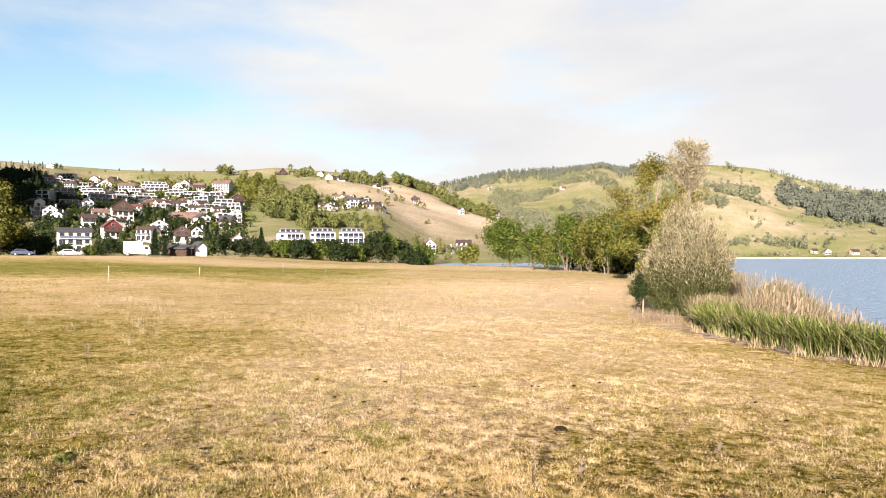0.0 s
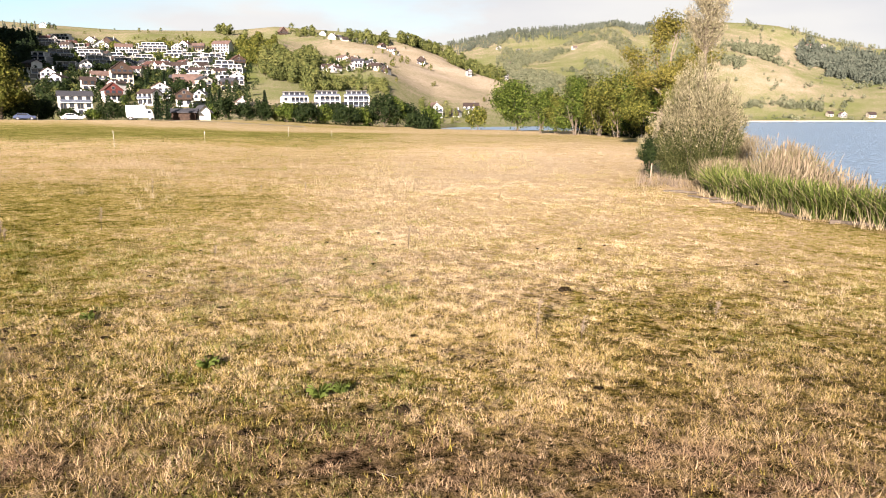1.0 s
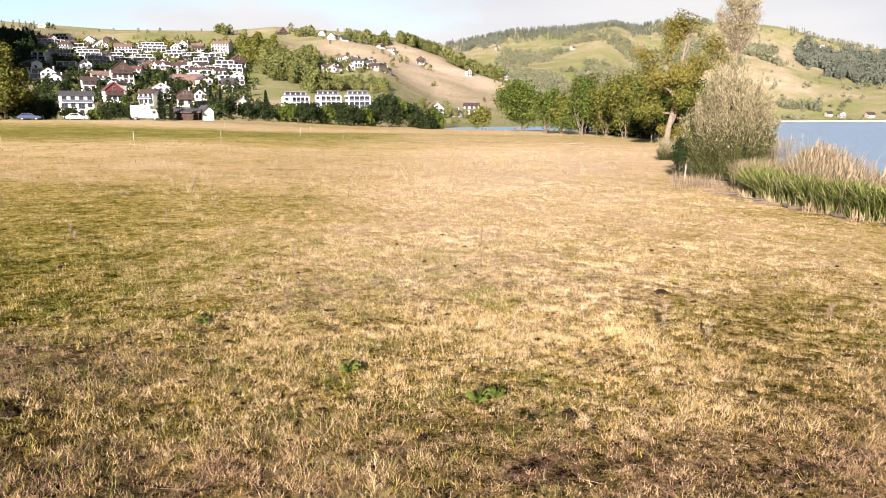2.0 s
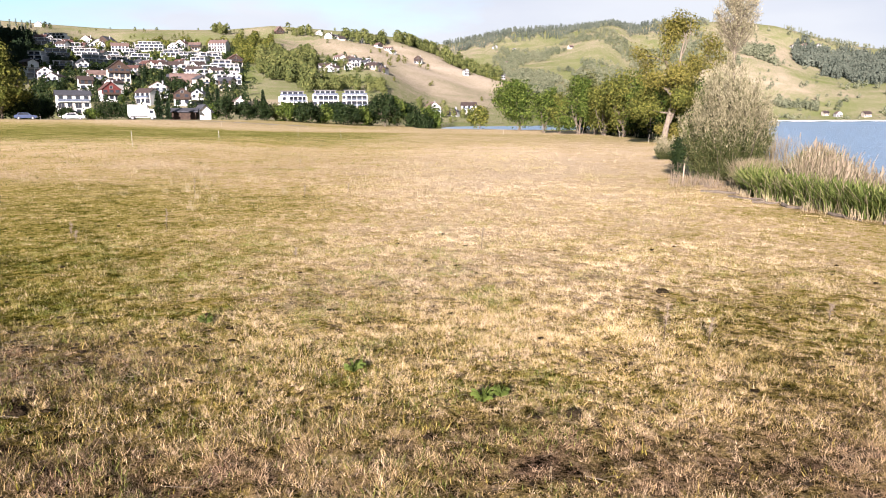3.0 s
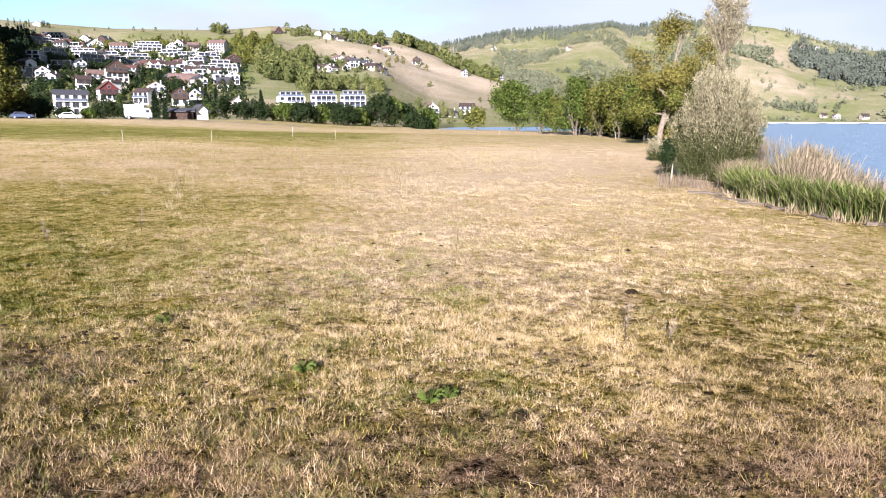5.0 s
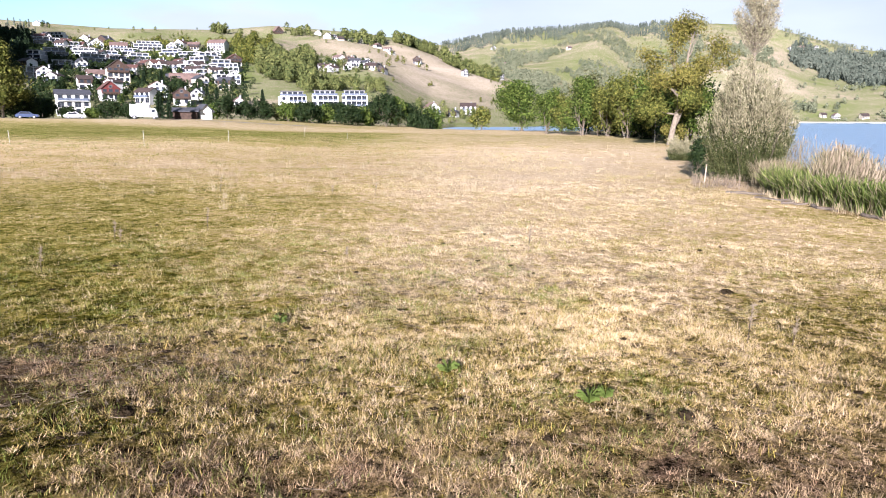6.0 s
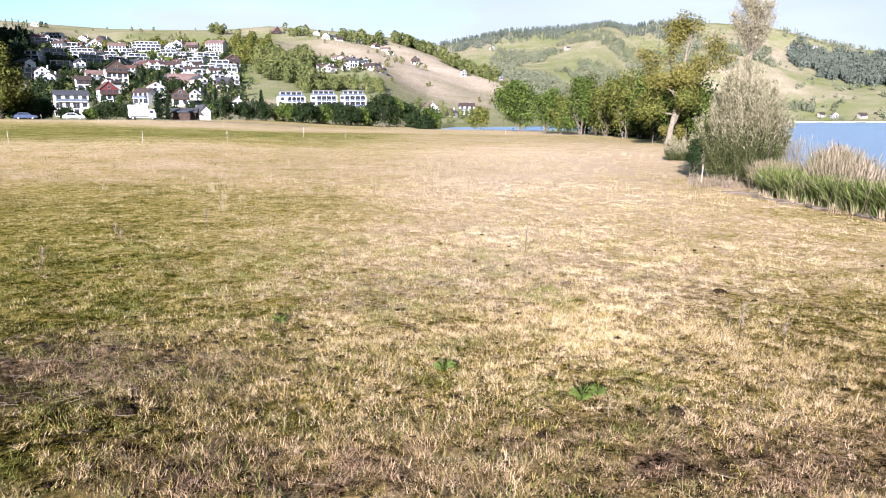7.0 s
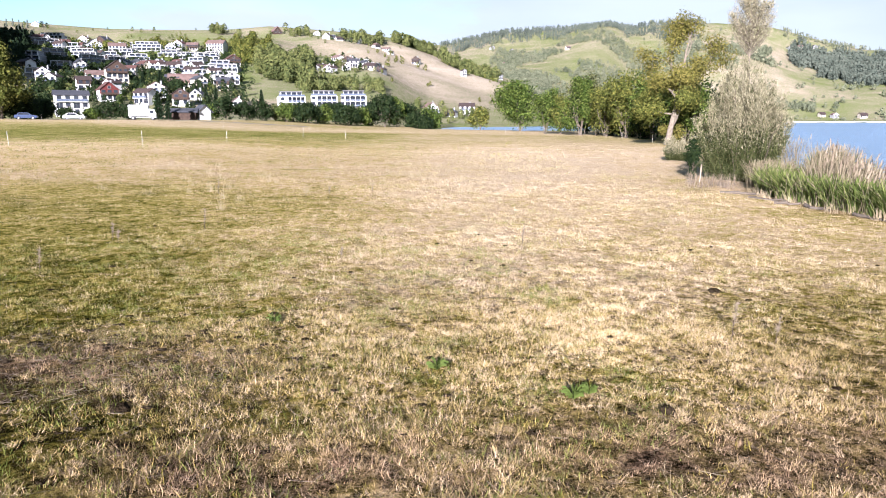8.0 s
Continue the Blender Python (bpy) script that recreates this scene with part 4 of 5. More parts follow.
for k, (b, d, w, st) in enumerate(GABLED + SMALL_EAST):
    x, y = by(b, d)
    roof = ROOFS[(k * 3 + k // 4) % 5]
    up = "timber" if k % 4 == 1 else ""
    wall = "plaster_cream" if k % 6 == 3 else "plaster"
    word = "cream" if wall == "plaster_cream" else "white"
    gable_house("house", f"{word} rendered house with a {ROOF_WORDS[roof]} tiled pitched roof", w, w * 0.8, st, wall, roof, 0.55 + 0.1 * (k % 3), k % 3 != 0, up, "village houses",
                standing(x, y, -b * 0.6 + (k * 37 % 61) - 30))

BLOCKS = [(-30.7, 951, 27, 2), (-31.6, 771, 19.8, 2), (-29.9, 764, 24.5, 2), (-32.2, 576, 14.8, 3), (-30.8, 636, 18.0, 3), (-30.4, 542, 13.9, 2), (-28.9, 712, 22.8, 3), (-28.4, 592, 19.0, 3), (-26.8, 690, 16.8, 3), (-24.7, 809, 27, 3), (-23.2, 761, 19.5, 2), (-25.4, 748, 19.2, 2), (-24.8, 684, 20.2, 2)]
BLOCKS_EAST = [(-21.9, 744, 27, 2), (-20.7, 695, 19.6, 3), (-19.8, 581, 16.4, 3), (-24.1, 589, 12.9, 2), (-21.4, 610, 14.1, 3), (-27.4, 757, 19.4, 2), (-25.9, 785, 15.1, 2), (-11.0, 656, 16.8, 2), (-9.2, 694, 22.3, 2), (-9.8, 617, 11.9, 2), (-19.0, 579, 11.9, 2), (-20.3, 764, 14.7, 2), (-26.0, 864, 22.2, 2)]
for k, (b, d, w, st) in enumerate(BLOCKS + BLOCKS_EAST):
    x, y = by(b, d)
    w, st = (w * 0.62, 1) if b > -13 else (w, st)
    # most blocks get the shaded plaster copy behind their slabs
    flat_block("terraced_building", "white flat-roofed terraced flats stepping up the hillside", w, 8 + st * 1.8, st, 1.8, "terraced flats", standing(x, y, -b * 0.7 + (k * 29 % 41) - 20),
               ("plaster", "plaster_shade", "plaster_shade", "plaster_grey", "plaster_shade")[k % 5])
for k in range(36):
    b, d = -32.5 + 13.8 * ((k * 0.618) % 1), 500 + 310 * ((k * 0.377 + 0.1) % 1)
    x, y = by(b, d)
    if k % 5 < 3:
        gable_house("house", "small white village house with a dark tiled roof", 8 + k % 5, 7.5, 2, "plaster_cream" if k % 7 == 2 else "plaster", ROOFS[k % 4], 0.5 + 0.06 * (k % 4), k % 4 == 1, "timber" if k % 6 == 0 else "", "village houses",
                    standing(x, y, -b * 0.6 + 17 * (k % 6) - 42))
    else:
        flat_block("terraced_building", "small white flat-roofed hillside building", 10 + k % 5, 10, 2, 1.6, "terraced flats", standing(x, y, -b * 0.7 + 13 * (k % 5) - 26))

for k in range(12):
    b, d = -31.5 + 12.6 * ((k * 0.618 + 0.33) % 1), 415 + 80 * ((k * 0.377 + 0.3) % 1)
    x, y = by(b, d)
    if min(math.hypot(x - o.location.x, y - o.location.y) for o in scene.objects if o.parent is None and o.name.split(".")[0] in ("house", "terraced_building")) > 15:
        gable_house("house", "small village house with a broad brown roof", 7 + k % 3, 7, 2, "plaster_cream" if k % 3 == 1 else "plaster", ("tile_brown", "tile_grey", "tile_pink")[k % 3], 0.55, k % 2 == 0, "timber" if k % 2 else "", "village houses",
                    standing(x, y, -b * 0.6 + 19 * (k % 5) - 38), balconies=k % 2 == 0)

for k in range(16):
    b, d = -12.6 + 5.4 * ((k * 0.618 + 0.2) % 1), (595 + 60 * ((k * 0.377) % 1)) if k < 10 else (930 + 80 * ((k * 0.377) % 1))
    x, y = by(b, d)
    gable_house("house", "small white hillside house with a brown roof", 7.0 + k % 3, 6.5, 1, "plaster_shade" if k % 3 == 0 else "plaster", ("tile_brown", "tile_grey", "tile_pink")[k % 3], 0.6, k % 2 == 0, "timber" if k % 4 == 2 else "", "eastern hillside houses",
                standing(x, y, 23 * (k % 5) - 40), balconies=False)

# the single houses that stand out
x, y = by(-30.1, 340)
gable_house("house", "large white three-storey house with a low grey roof", 12.5, 9, 3, "plaster", "tile_grey", 0.4, False, "", "", standing(x, y, 34), balconies=True)
x, y = by(-27.7, 401)
gable_house("house", "red timber gabled house with white side wall", 8.5, 8, 2, "plaster", "tile_red", 0.85, True, "timber_red", "", standing(x, y, 40))
x, y = by(-27.0, 470)
gable_house("house", "tall brown timber house with broad balconies", 12, 10, 4, "plaster_cream", "tile_brown", 0.75, True, "timber", "", standing(x, y, 34))
x, y = by(-22.5, 489)
gable_house("farm_building", "broad farm building with a pale pinkish tiled roof", 17, 13, 1, "plaster_cream", "tile_pink", 0.8, False, "", "", standing(x, y, 20), balconies=False)
x, y = by(-15.5, 1085)
gable_house("farm_building", "hilltop barn with a steep reddish roof", 12, 10, 1, "timber", "tile_pink", 1.1, True, "", "", standing(x, y, 40), chim=False, balconies=False)
x, y = by(-22.9, 205)
gable_house("shed", "low dark timber shed beside the road", 6.6, 5, 1, "timber", "tile_grey", 0.3, False, "", "", standing(x, y, 14, 0.9), chim=False, balconies=False, glazed=False)
x, y = by(-21.6, 206)
gable_house("shed", "small white gabled shed with a dark roof", 3.2, 4, 1, "plaster", "tile_grey", 0.9, True, "", "", standing(x, y, 40, 0.6), chim=False, balconies=False, glazed=False)
for k, (b, d) in enumerate(((-14.8, 381), (-12.3, 389), (-10.0, 394))):
    x, y = by(b, d)
    loggia_block("white modern apartment building with deep dark loggias and set-back penthouse", 13.2, 12, 3, (0.34, 0.22, 0.16)[k], "apartment buildings above the trees", standing(x, y, -b + (5, 2, 0)[k], 0.3))

# ---- gardens of the village: hedges and dark trees close round the houses ----
HOMES = np.array([o.matrix_world.to_translation()[:2] for o in scene.objects if o.parent is None and o.name.split(".")[0] in ("house", "terraced_building", "farm_building")])


def clear_of_homes(p, room):
    return p[np.min(np.hypot(p[:, None, 0] - HOMES[None, :, 0], p[:, None, 1] - HOMES[None, :, 1]), 1) > room]


rng = np.random.default_rng(900)
turn = np.arctan2(HOMES[:, 0], HOMES[:, 1])
for label, out, side_way, lo, hi, mat, seed in (("dark garden hedges below the houses", -11.5, 5.0, 1.6, 3.4, "leaf_dark", 901), ("dark garden trees beside the houses", -3.0, 12.5, 3.5, 7.0, "leaf_dark", 903),
                                               ("green garden trees between the houses", -8.0, -12.0, 2.6, 6.0, "leaf_green", 905), ("trees rising behind the houses", 11.0, 3.0, 5.5, 8.5, "leaf_dark", 907)):
    far = np.hypot(HOMES[:, 0], HOMES[:, 1]) + out + rng.normal(size=len(HOMES)) * 1.5
    across = side_way + rng.normal(size=len(HOMES)) * 2.5
    spots = np.stack([far * np.sin(turn) + across * np.cos(turn), far * np.cos(turn) - across * np.sin(turn)], 1)
    spots = clear_of_homes(spots[np.abs(np.degrees(turn) + 23) < 14], 8.5)
    woodland(label, spots, rng.uniform(lo, hi, len(spots)), seed, 0.0, mat, 64)
for label, n, lo, hi, mat, seed, room in (("dark trees filling the village gardens", 520, 3.5, 8.0, "leaf_dark", 911, 11.0), ("green and yellowing trees in the village gardens", 230, 2.5, 6.0, "leaf_wood", 915, 10.0)):
    spots = clear_of_homes(polar(-33.5, -18.2, 480, 830, n, seed), room)
    woodland(label, spots, rng.uniform(lo, hi, len(spots)), seed + 1, 0.0, mat, 56)
for label, n, lo, hi, mat, seed in (("dark garden trees below the village", 150, 3.0, 8.0, "leaf_dark", 931), ("olive garden trees below the village", 80, 2.5, 6.0, "leaf_wood", 935)):
    spots = clear_of_homes(polar(-32.5, -18.6, 398, 500, n, seed), 10.0)
    woodland(label, spots, rng.uniform(lo, hi, len(spots)), seed + 1, 0.0, mat, 60)
spots = clear_of_homes(polar(-33.5, -15.5, 335, 400, 130, 921), 9.5)
woodland("dark hedges and bushes between the lower gardens", spots, rng.uniform(2.0, 5.0, len(spots)), 922, 0.0, "leaf_dark", 64)

FAR_HOUSES = [(22.5, 2292, 20), (23.2, 2332, 20), (24.1, 2360, 20), (24.9, 1468, 16.1), (25.7, 1461, 17.6), (27.4, 1464, 20), (1.1, 2136, 20), (2.1, 1813, 20), (1.6, 997, 13.1), (-2.5, 1032, 9.0), (17.0, 2038, 15.6), (19.0, 1971, 15.1), (2.6, 2068, 13.6), (6.9, 1919, 18.9), (-1.2, 836, 9.2)]
for k, (b, d, w) in enumerate(FAR_HOUSES):
    x, y = by(b, d)
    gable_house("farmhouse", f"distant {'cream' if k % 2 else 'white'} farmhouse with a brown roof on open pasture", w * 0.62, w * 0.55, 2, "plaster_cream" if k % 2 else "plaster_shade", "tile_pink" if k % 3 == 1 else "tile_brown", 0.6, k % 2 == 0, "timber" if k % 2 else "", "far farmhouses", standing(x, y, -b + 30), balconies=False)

# ---- trees at the end of the meadow and along the shore ----
for k in range(13):
    b = -15.4 + k * 0.95
    d = 212 + 5 * math.sin(k * 2.1)
    x, y = by(b, d)
    h = [5.2, 5.6, 5.9, 5.6, 6.3, 5.8, 5.6, 6.6, 9.4, 8.8, 7.0, 7.8, 9.6][k]
    tree("dense dark-green broadleaf tree in a row at the meadow's end", x, y, h, 6.0 + (k % 3), 200 + k, "leaf_dark" if k % 3 else "leaf_green", leaves=2200, size=0.55, bole=0.10, gap=0.1, group="tree row at the meadow's end", stems=3)
BEHIND_ROAD = [(-17.2, 212, 5.5, 5, "leaf_dark"), (-18.6, 210, 4.8, 5, "leaf_dark"), (-19.9, 208, 6.5, 6, "leaf_dark"), (-21.0, 222, 4.5, 5, "leaf_green"), (-16.1, 214, 5.0, 4.5, "leaf_willow"),
               (-26.6, 225, 4.5, 6, "leaf_dark"), (-27.8, 228, 5.5, 7, "leaf_dark"), (-30.6, 225, 3.2, 5, "leaf_dark"), (-31.8, 228, 5, 6, "leaf_dark"), (-33.6, 220, 6.5, 7, "leaf_dark"), (-29.0, 230, 3.0, 5, "leaf_green")]
for k, (b, d, h, w, mat) in enumerate(BEHIND_ROAD):
    x, y = by(b, d)
    tree("dark-green garden tree behind the road", x, y, h, w, 230 + k, mat, leaves=1500, size=0.5, bole=0.06, gap=0.1, group="trees behind the road")
for k, (b, d, h) in enumerate([(-24.7, 190, 7.0), (-24.0, 200, 5.0), (-25.3, 440, 12), (-24.1, 445, 13), (-21.0, 400, 9), (-20.3, 400, 8), (-22.8, 392, 8.5), (-17.0, 380, 9)]):
    x, y = by(b, d)
    fir("slender dark conifer beside the houses", x, y, h, 260 + k, group="village conifers")
tree("round green broadleaf tree at the lake shore", 7.6, 158.7, 10.8, 9.2, 301, "leaf_green", leaves=6500, size=0.45, bole=0.13, gap=0.05, stems=6)
tree("small yellow-green tree at the lake shore", -1.1, 164.9, 5.4, 4.2, 302, "leaf_olive", leaves=1500, size=0.45, bole=0.14, gap=0.1)
BELT = [(10.8, 134.5, 8.3, 5.0, "leaf_green"), (13.4, 133.0, 7.2, 4.2, "leaf_olive"), (15.4, 120.5, 9.6, 5.6, "leaf_green"), (18.0, 121.0, 8.0, 4.6, "leaf_olive"), (18.2, 112.5, 8.6, 5.0, "leaf_olive"),
        (19.0, 102.0, 9.4, 5.2, "leaf_olive"), (21.6, 99.5, 9.0, 5.4, "leaf_green"), (20.4, 92.0, 7.6, 4.4, "leaf_olive")]
for k, (x, y, h, w, mat) in enumerate(BELT):
    tree("olive-green tree with bare lower stems in the shore belt" if mat == "leaf_olive" else "dark-green tree with bare lower stems in the shore belt", x, y, h, w, 320 + k, mat, leaves=5600, size=0.30, bole=0.12, gap=0.08, group="shore belt trees", stems=5, clump=0.085)
# added back row, near-black to stand in for the belt's inner shade
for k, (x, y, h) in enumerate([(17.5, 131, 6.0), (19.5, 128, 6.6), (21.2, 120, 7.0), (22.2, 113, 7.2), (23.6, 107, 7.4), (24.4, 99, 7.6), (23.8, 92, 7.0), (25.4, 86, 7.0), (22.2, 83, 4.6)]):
    tree("near-black tree filling in the shade at the back of the shore belt", x, y, h, 5.4, 340 + k, "leaf_dark", leaves=2600, size=0.36, bole=0.06, gap=0.05, group="shore belt back row")
# dark shrubs put the shade below the crowns into leaf colour
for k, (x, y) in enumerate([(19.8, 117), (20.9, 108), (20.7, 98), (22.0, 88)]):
    tree("low near-black shrub filling in the shade under the shore belt", x, y, 2.0 + 0.3 * (k % 3), 3.6, 360 + k, "leaf_dark", leaves=900, size=0.34, bole=0.05, gap=0.05, depth=2, name="shrub", category="shrub", group="shore belt shrubs")
tree("slender young tree with a pale bare stem at the lake shore", 11.2, 139.0, 6.4, 2.2, 371, "leaf_willow", "bark_pale", leaves=420, size=0.34, bole=0.5, gap=0.3, depth=2, girth=0.016)
tree("pale grey willow behind the shore belt", 20.5, 150.0, 12.4, 7.4, 304, "leaf_willow", leaves=3200, size=0.5, bole=0.2, gap=0.2, group="shore belt trees")
tree("leafy yellow-green tree beside the bare-limbed tree", 20.6, 79.0, 7.6, 6.0, 310, "leaf_green", leaves=5200, size=0.26, bole=0.08, gap=0.15)
tree("small yellow-green bush behind the pale trunk", 18.6, 76.5, 2.2, 2.6, 312, "leaf_yellow", leaves=1500, size=0.2, bole=0.05, gap=0.05, depth=2, name="shrub", category="shrub")


def old_tree(label, x, y, seed):
    """A tall old tree: a pale leaning trunk, long crooked boughs and a broken, uneven crown."""
    rng = np.random.default_rng(seed)
    top = thing("tree", label, "tree", pose(x, y, ground_z(x, y) - 0.05))
    line = [(0, 0, 0), (0.25, 0, 1.8), (0.6, 0, 3.4), (0.95, 0, 5.2), (1.15, 0, 7.0), (1.35, 0.1, 9.0), (1.8, 0, 11.0), (2.2, 0, 12.2)]
    thick = [0.34, 0.26, 0.23, 0.19, 0.14, 0.09, 0.05, 0.02]
    part("trunk", Mesh().tube(line, thick, 10), "bark_pale", top)
    tips = []
    for z, way, length, r in ((1.9, (1.0, -0.1, 0.85), 3.4, 0.20), (3.1, (-0.9, 0.2, -0.1), 2.9, 0.10), (3.4, (0.9, 0.5, -0.05), 3.2, 0.10), (4.7, (-1.0, 0.1, 0.5), 3.6, 0.15), (5.0, (0.9, -0.2, 0.8), 3.4, 0.14),
                              (4.4, (0.1, 1.0, 0.6), 3.0, 0.10), (5.6, (0.0, -1.0, 0.5), 2.2, 0.08), (6.0, (-0.85, 0.2, 1.0), 4.8, 0.13), (6.8, (1.0, 0.3, 0.35), 4.8, 0.12), (8.4, (0.5, -0.2, 0.9), 3.4, 0.08), (9.6, (-0.1, 0.3, 1.0), 2.4, 0.05)):
        at = [np.interp(z, [p[2] for p in line], [p[i] for p in line]) for i in (0, 1)]
        bough, ends = Mesh(), []
        limbs(rng, bough, (*at, z), way, length * 0.55, r, 2, ends, 0.34)
        part("bough", bough, "bark_pale", top)
        tips += ends
    tips = np.array(tips)
    tips = tips[(tips[:, 2] > 0.9) & (tips[:, 2] < 12.6)]
    away = np.hypot(tips[:, 0] - np.interp(tips[:, 2], [0, 12], [0, 2.0]), tips[:, 1])
    tips = tips[(rng.random(len(tips)) > 0.22) & (away > 0.7)]
    for name, keep, mat, n in (("crown", tips[tips[:, 2] > 5.0], "leaf_yellow", 14000), ("lower_crown", tips[tips[:, 2] <= 5.6], "leaf_olive", 11000)):
        pick = keep[rng.integers(0, len(keep), n)]
        off = rng.normal(size=(n, 3))
        way, side = facing(rng, off * 0.7 + unit(pick - np.array([1.2, 0, 6.0])) * 0.7)
        part(name, blades(name, pick + off * 0.38, way * rng.uniform(0.12, 0.24, (n, 1)), side, rng.uniform(0.08, 0.15, n), mat, 0.4), mat, top)
    return top


old_tree("tall yellowing tree with pale bare crooked limbs", 17.2, 73.0, 309)
tree("tall olive-green tree at the meadow's far corner", -105.5, 153.0, 17.0, 10.5, 311, "leaf_olive", leaves=9000, size=0.46, bole=0.08, gap=0.15)
# the shade these corner trees stand in is put into their leaf colour
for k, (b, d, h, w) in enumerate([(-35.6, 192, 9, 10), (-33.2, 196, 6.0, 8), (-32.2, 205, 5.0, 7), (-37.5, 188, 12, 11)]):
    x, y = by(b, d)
    tree("tree at the meadow's far corner with shade in its dark leaves", x, y, h, w, 312 + k, "leaf_dark", leaves=2200, size=0.65, bole=0.04, gap=0.08, group="far corner trees")


# ---- the willow thicket at the shore ----
def willow(label, x, y, height, spread, shoots, seed):
    rng = np.random.default_rng(seed)
    top = thing("willow_bush", label, "bush", pose(x, y, ground_z(x, y) - 0.1))
    b_low, w_low, b_top, w_top = [], [], [], []
    for k in range(shoots):
        a = rng.uniform(0, 2 * math.pi)
        f = math.sqrt(rng.random())
        h = height * (1.0 - 0.5 * f ** 2) * rng.uniform(0.62, 1.08)
        out = spread * 0.5 * f
        p0 = np.array([math.cos(a), math.sin(a), 0]) * spread * 0.22 * rng.random()
        pts = []
        for s in np.linspace(0, 1, 7):
            pts.append(p0 + np.array([math.cos(a) * out * s ** 0.6, math.sin(a) * out * s ** 0.6, h * s]) + rng.normal(size=3) * 0.05 * s)
        if k % 6 == 0:
            part("stem", Mesh().tube([tuple(p) for p in pts], [0.035 * (1 - 0.85 * i / 6) for i in range(7)], 4), "bark", top)
        pts = np.array(pts)
        n = 500
        s = rng.uniform(0.05, 1, n)
        i = np.minimum((s * 6).astype(int), 5)
        c = pts[i] + (pts[i + 1] - pts[i]) * (s * 6 - i)[:, None]
        dirs = unit(pts[i + 1] - pts[i])
        c = c + rng.normal(size=(n, 3)) * (0.06 + 0.09 * (1 - s))[:, None]
        way = unit(dirs * 0.9 + rng.normal(size=(n, 3)) * 0.5) * rng.uniform(0.07, 0.15, (n, 1))
        # silver leaves towards the tips; the split also paints sunlit top, shaded base
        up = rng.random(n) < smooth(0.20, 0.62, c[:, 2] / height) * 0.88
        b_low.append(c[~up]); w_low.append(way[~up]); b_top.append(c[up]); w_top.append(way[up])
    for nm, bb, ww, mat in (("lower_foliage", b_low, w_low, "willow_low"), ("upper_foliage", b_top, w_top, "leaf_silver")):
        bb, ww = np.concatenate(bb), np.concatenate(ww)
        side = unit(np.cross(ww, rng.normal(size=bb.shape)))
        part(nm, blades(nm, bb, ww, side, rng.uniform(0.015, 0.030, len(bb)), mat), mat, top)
    return top


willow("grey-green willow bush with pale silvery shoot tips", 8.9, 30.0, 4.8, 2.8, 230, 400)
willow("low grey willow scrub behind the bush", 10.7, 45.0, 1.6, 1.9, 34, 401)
tree("small dark-green shrub at the foot of the willow", 7.1, 30.2, 1.7, 0.62, 402, "leaf_dark", leaves=1400, size=0.09, bole=0.05, gap=0.05, depth=2, name="shrub", category="shrub", clump=0.12)


def spire_tree(label, x, y, height, seed):
    """A slender half-bare tree with upswept twigs."""
    rng = np.random.default_rng(seed)
    top = thing("young_poplar", label, "tree", pose(x, y, ground_z(x, y) - 0.1))
    wood_m, base, way = Mesh(), [], []
    wood_m.tube([(0, 0, 0), (0.05, 0, height * 0.4), (-0.03, 0.03, height * 0.75), (0, 0, height)], [0.10, 0.07, 0.04, 0.012], 6)
    for k in range(190):
        t = rng.uniform(0.56, 0.99)
        if t < 0.73 and rng.random() < 0.90:
            continue
        a = rng.uniform(0, 2 * math.pi)
        ln = (1.15 * math.sin(math.pi * min(1, (t - 0.58) / 0.46)) + 0.22) if t > 0.7 else 0.5 * rng.uniform(0.6, 1.0)
        p = Vector((0, 0, height * t * 0.92))
        q = p + Vector((math.cos(a) * 0.62, math.sin(a) * 0.62, 0.75)) * ln
        wood_m.tube([tuple(p), tuple((p + q) / 2 + Vector((math.cos(a), math.sin(a), 0)) * 0.06), tuple(q)], [0.016, 0.01, 0.004], 4)
        n = 60
        s = rng.uniform(0.2, 1.05, (n, 1))
        base.append(np.array(p)[None] + (np.array(q) - np.array(p))[None] * s + rng.normal(size=(n, 3)) * 0.07)
        way.append(sprays(rng, n, 0.9) * rng.uniform(0.06, 0.13, (n, 1)))
    base, way = np.concatenate(base), np.concatenate(way)
    part("trunk", wood_m, "bark_pale", top)
    side = unit(np.cross(way, rng.normal(size=base.shape)))
    part("crown", blades("crown", base, way, side, rng.uniform(0.016, 0.032, len(base)), "leaf_silver"), "leaf_silver", top)


spire_tree("slender half-bare poplar with pale leaves behind the willow", 9.25, 30.6, 7.6, 410)


# ---- reeds ----
def reed_top(y):
    """How high the reed bed stands: lower where it runs out into the lake."""
    return np.interp(y, [9, 15, 18, 22, 28, 34], [-0.1, 0.15, 0.40, 0.80, 1.35, 1.40])


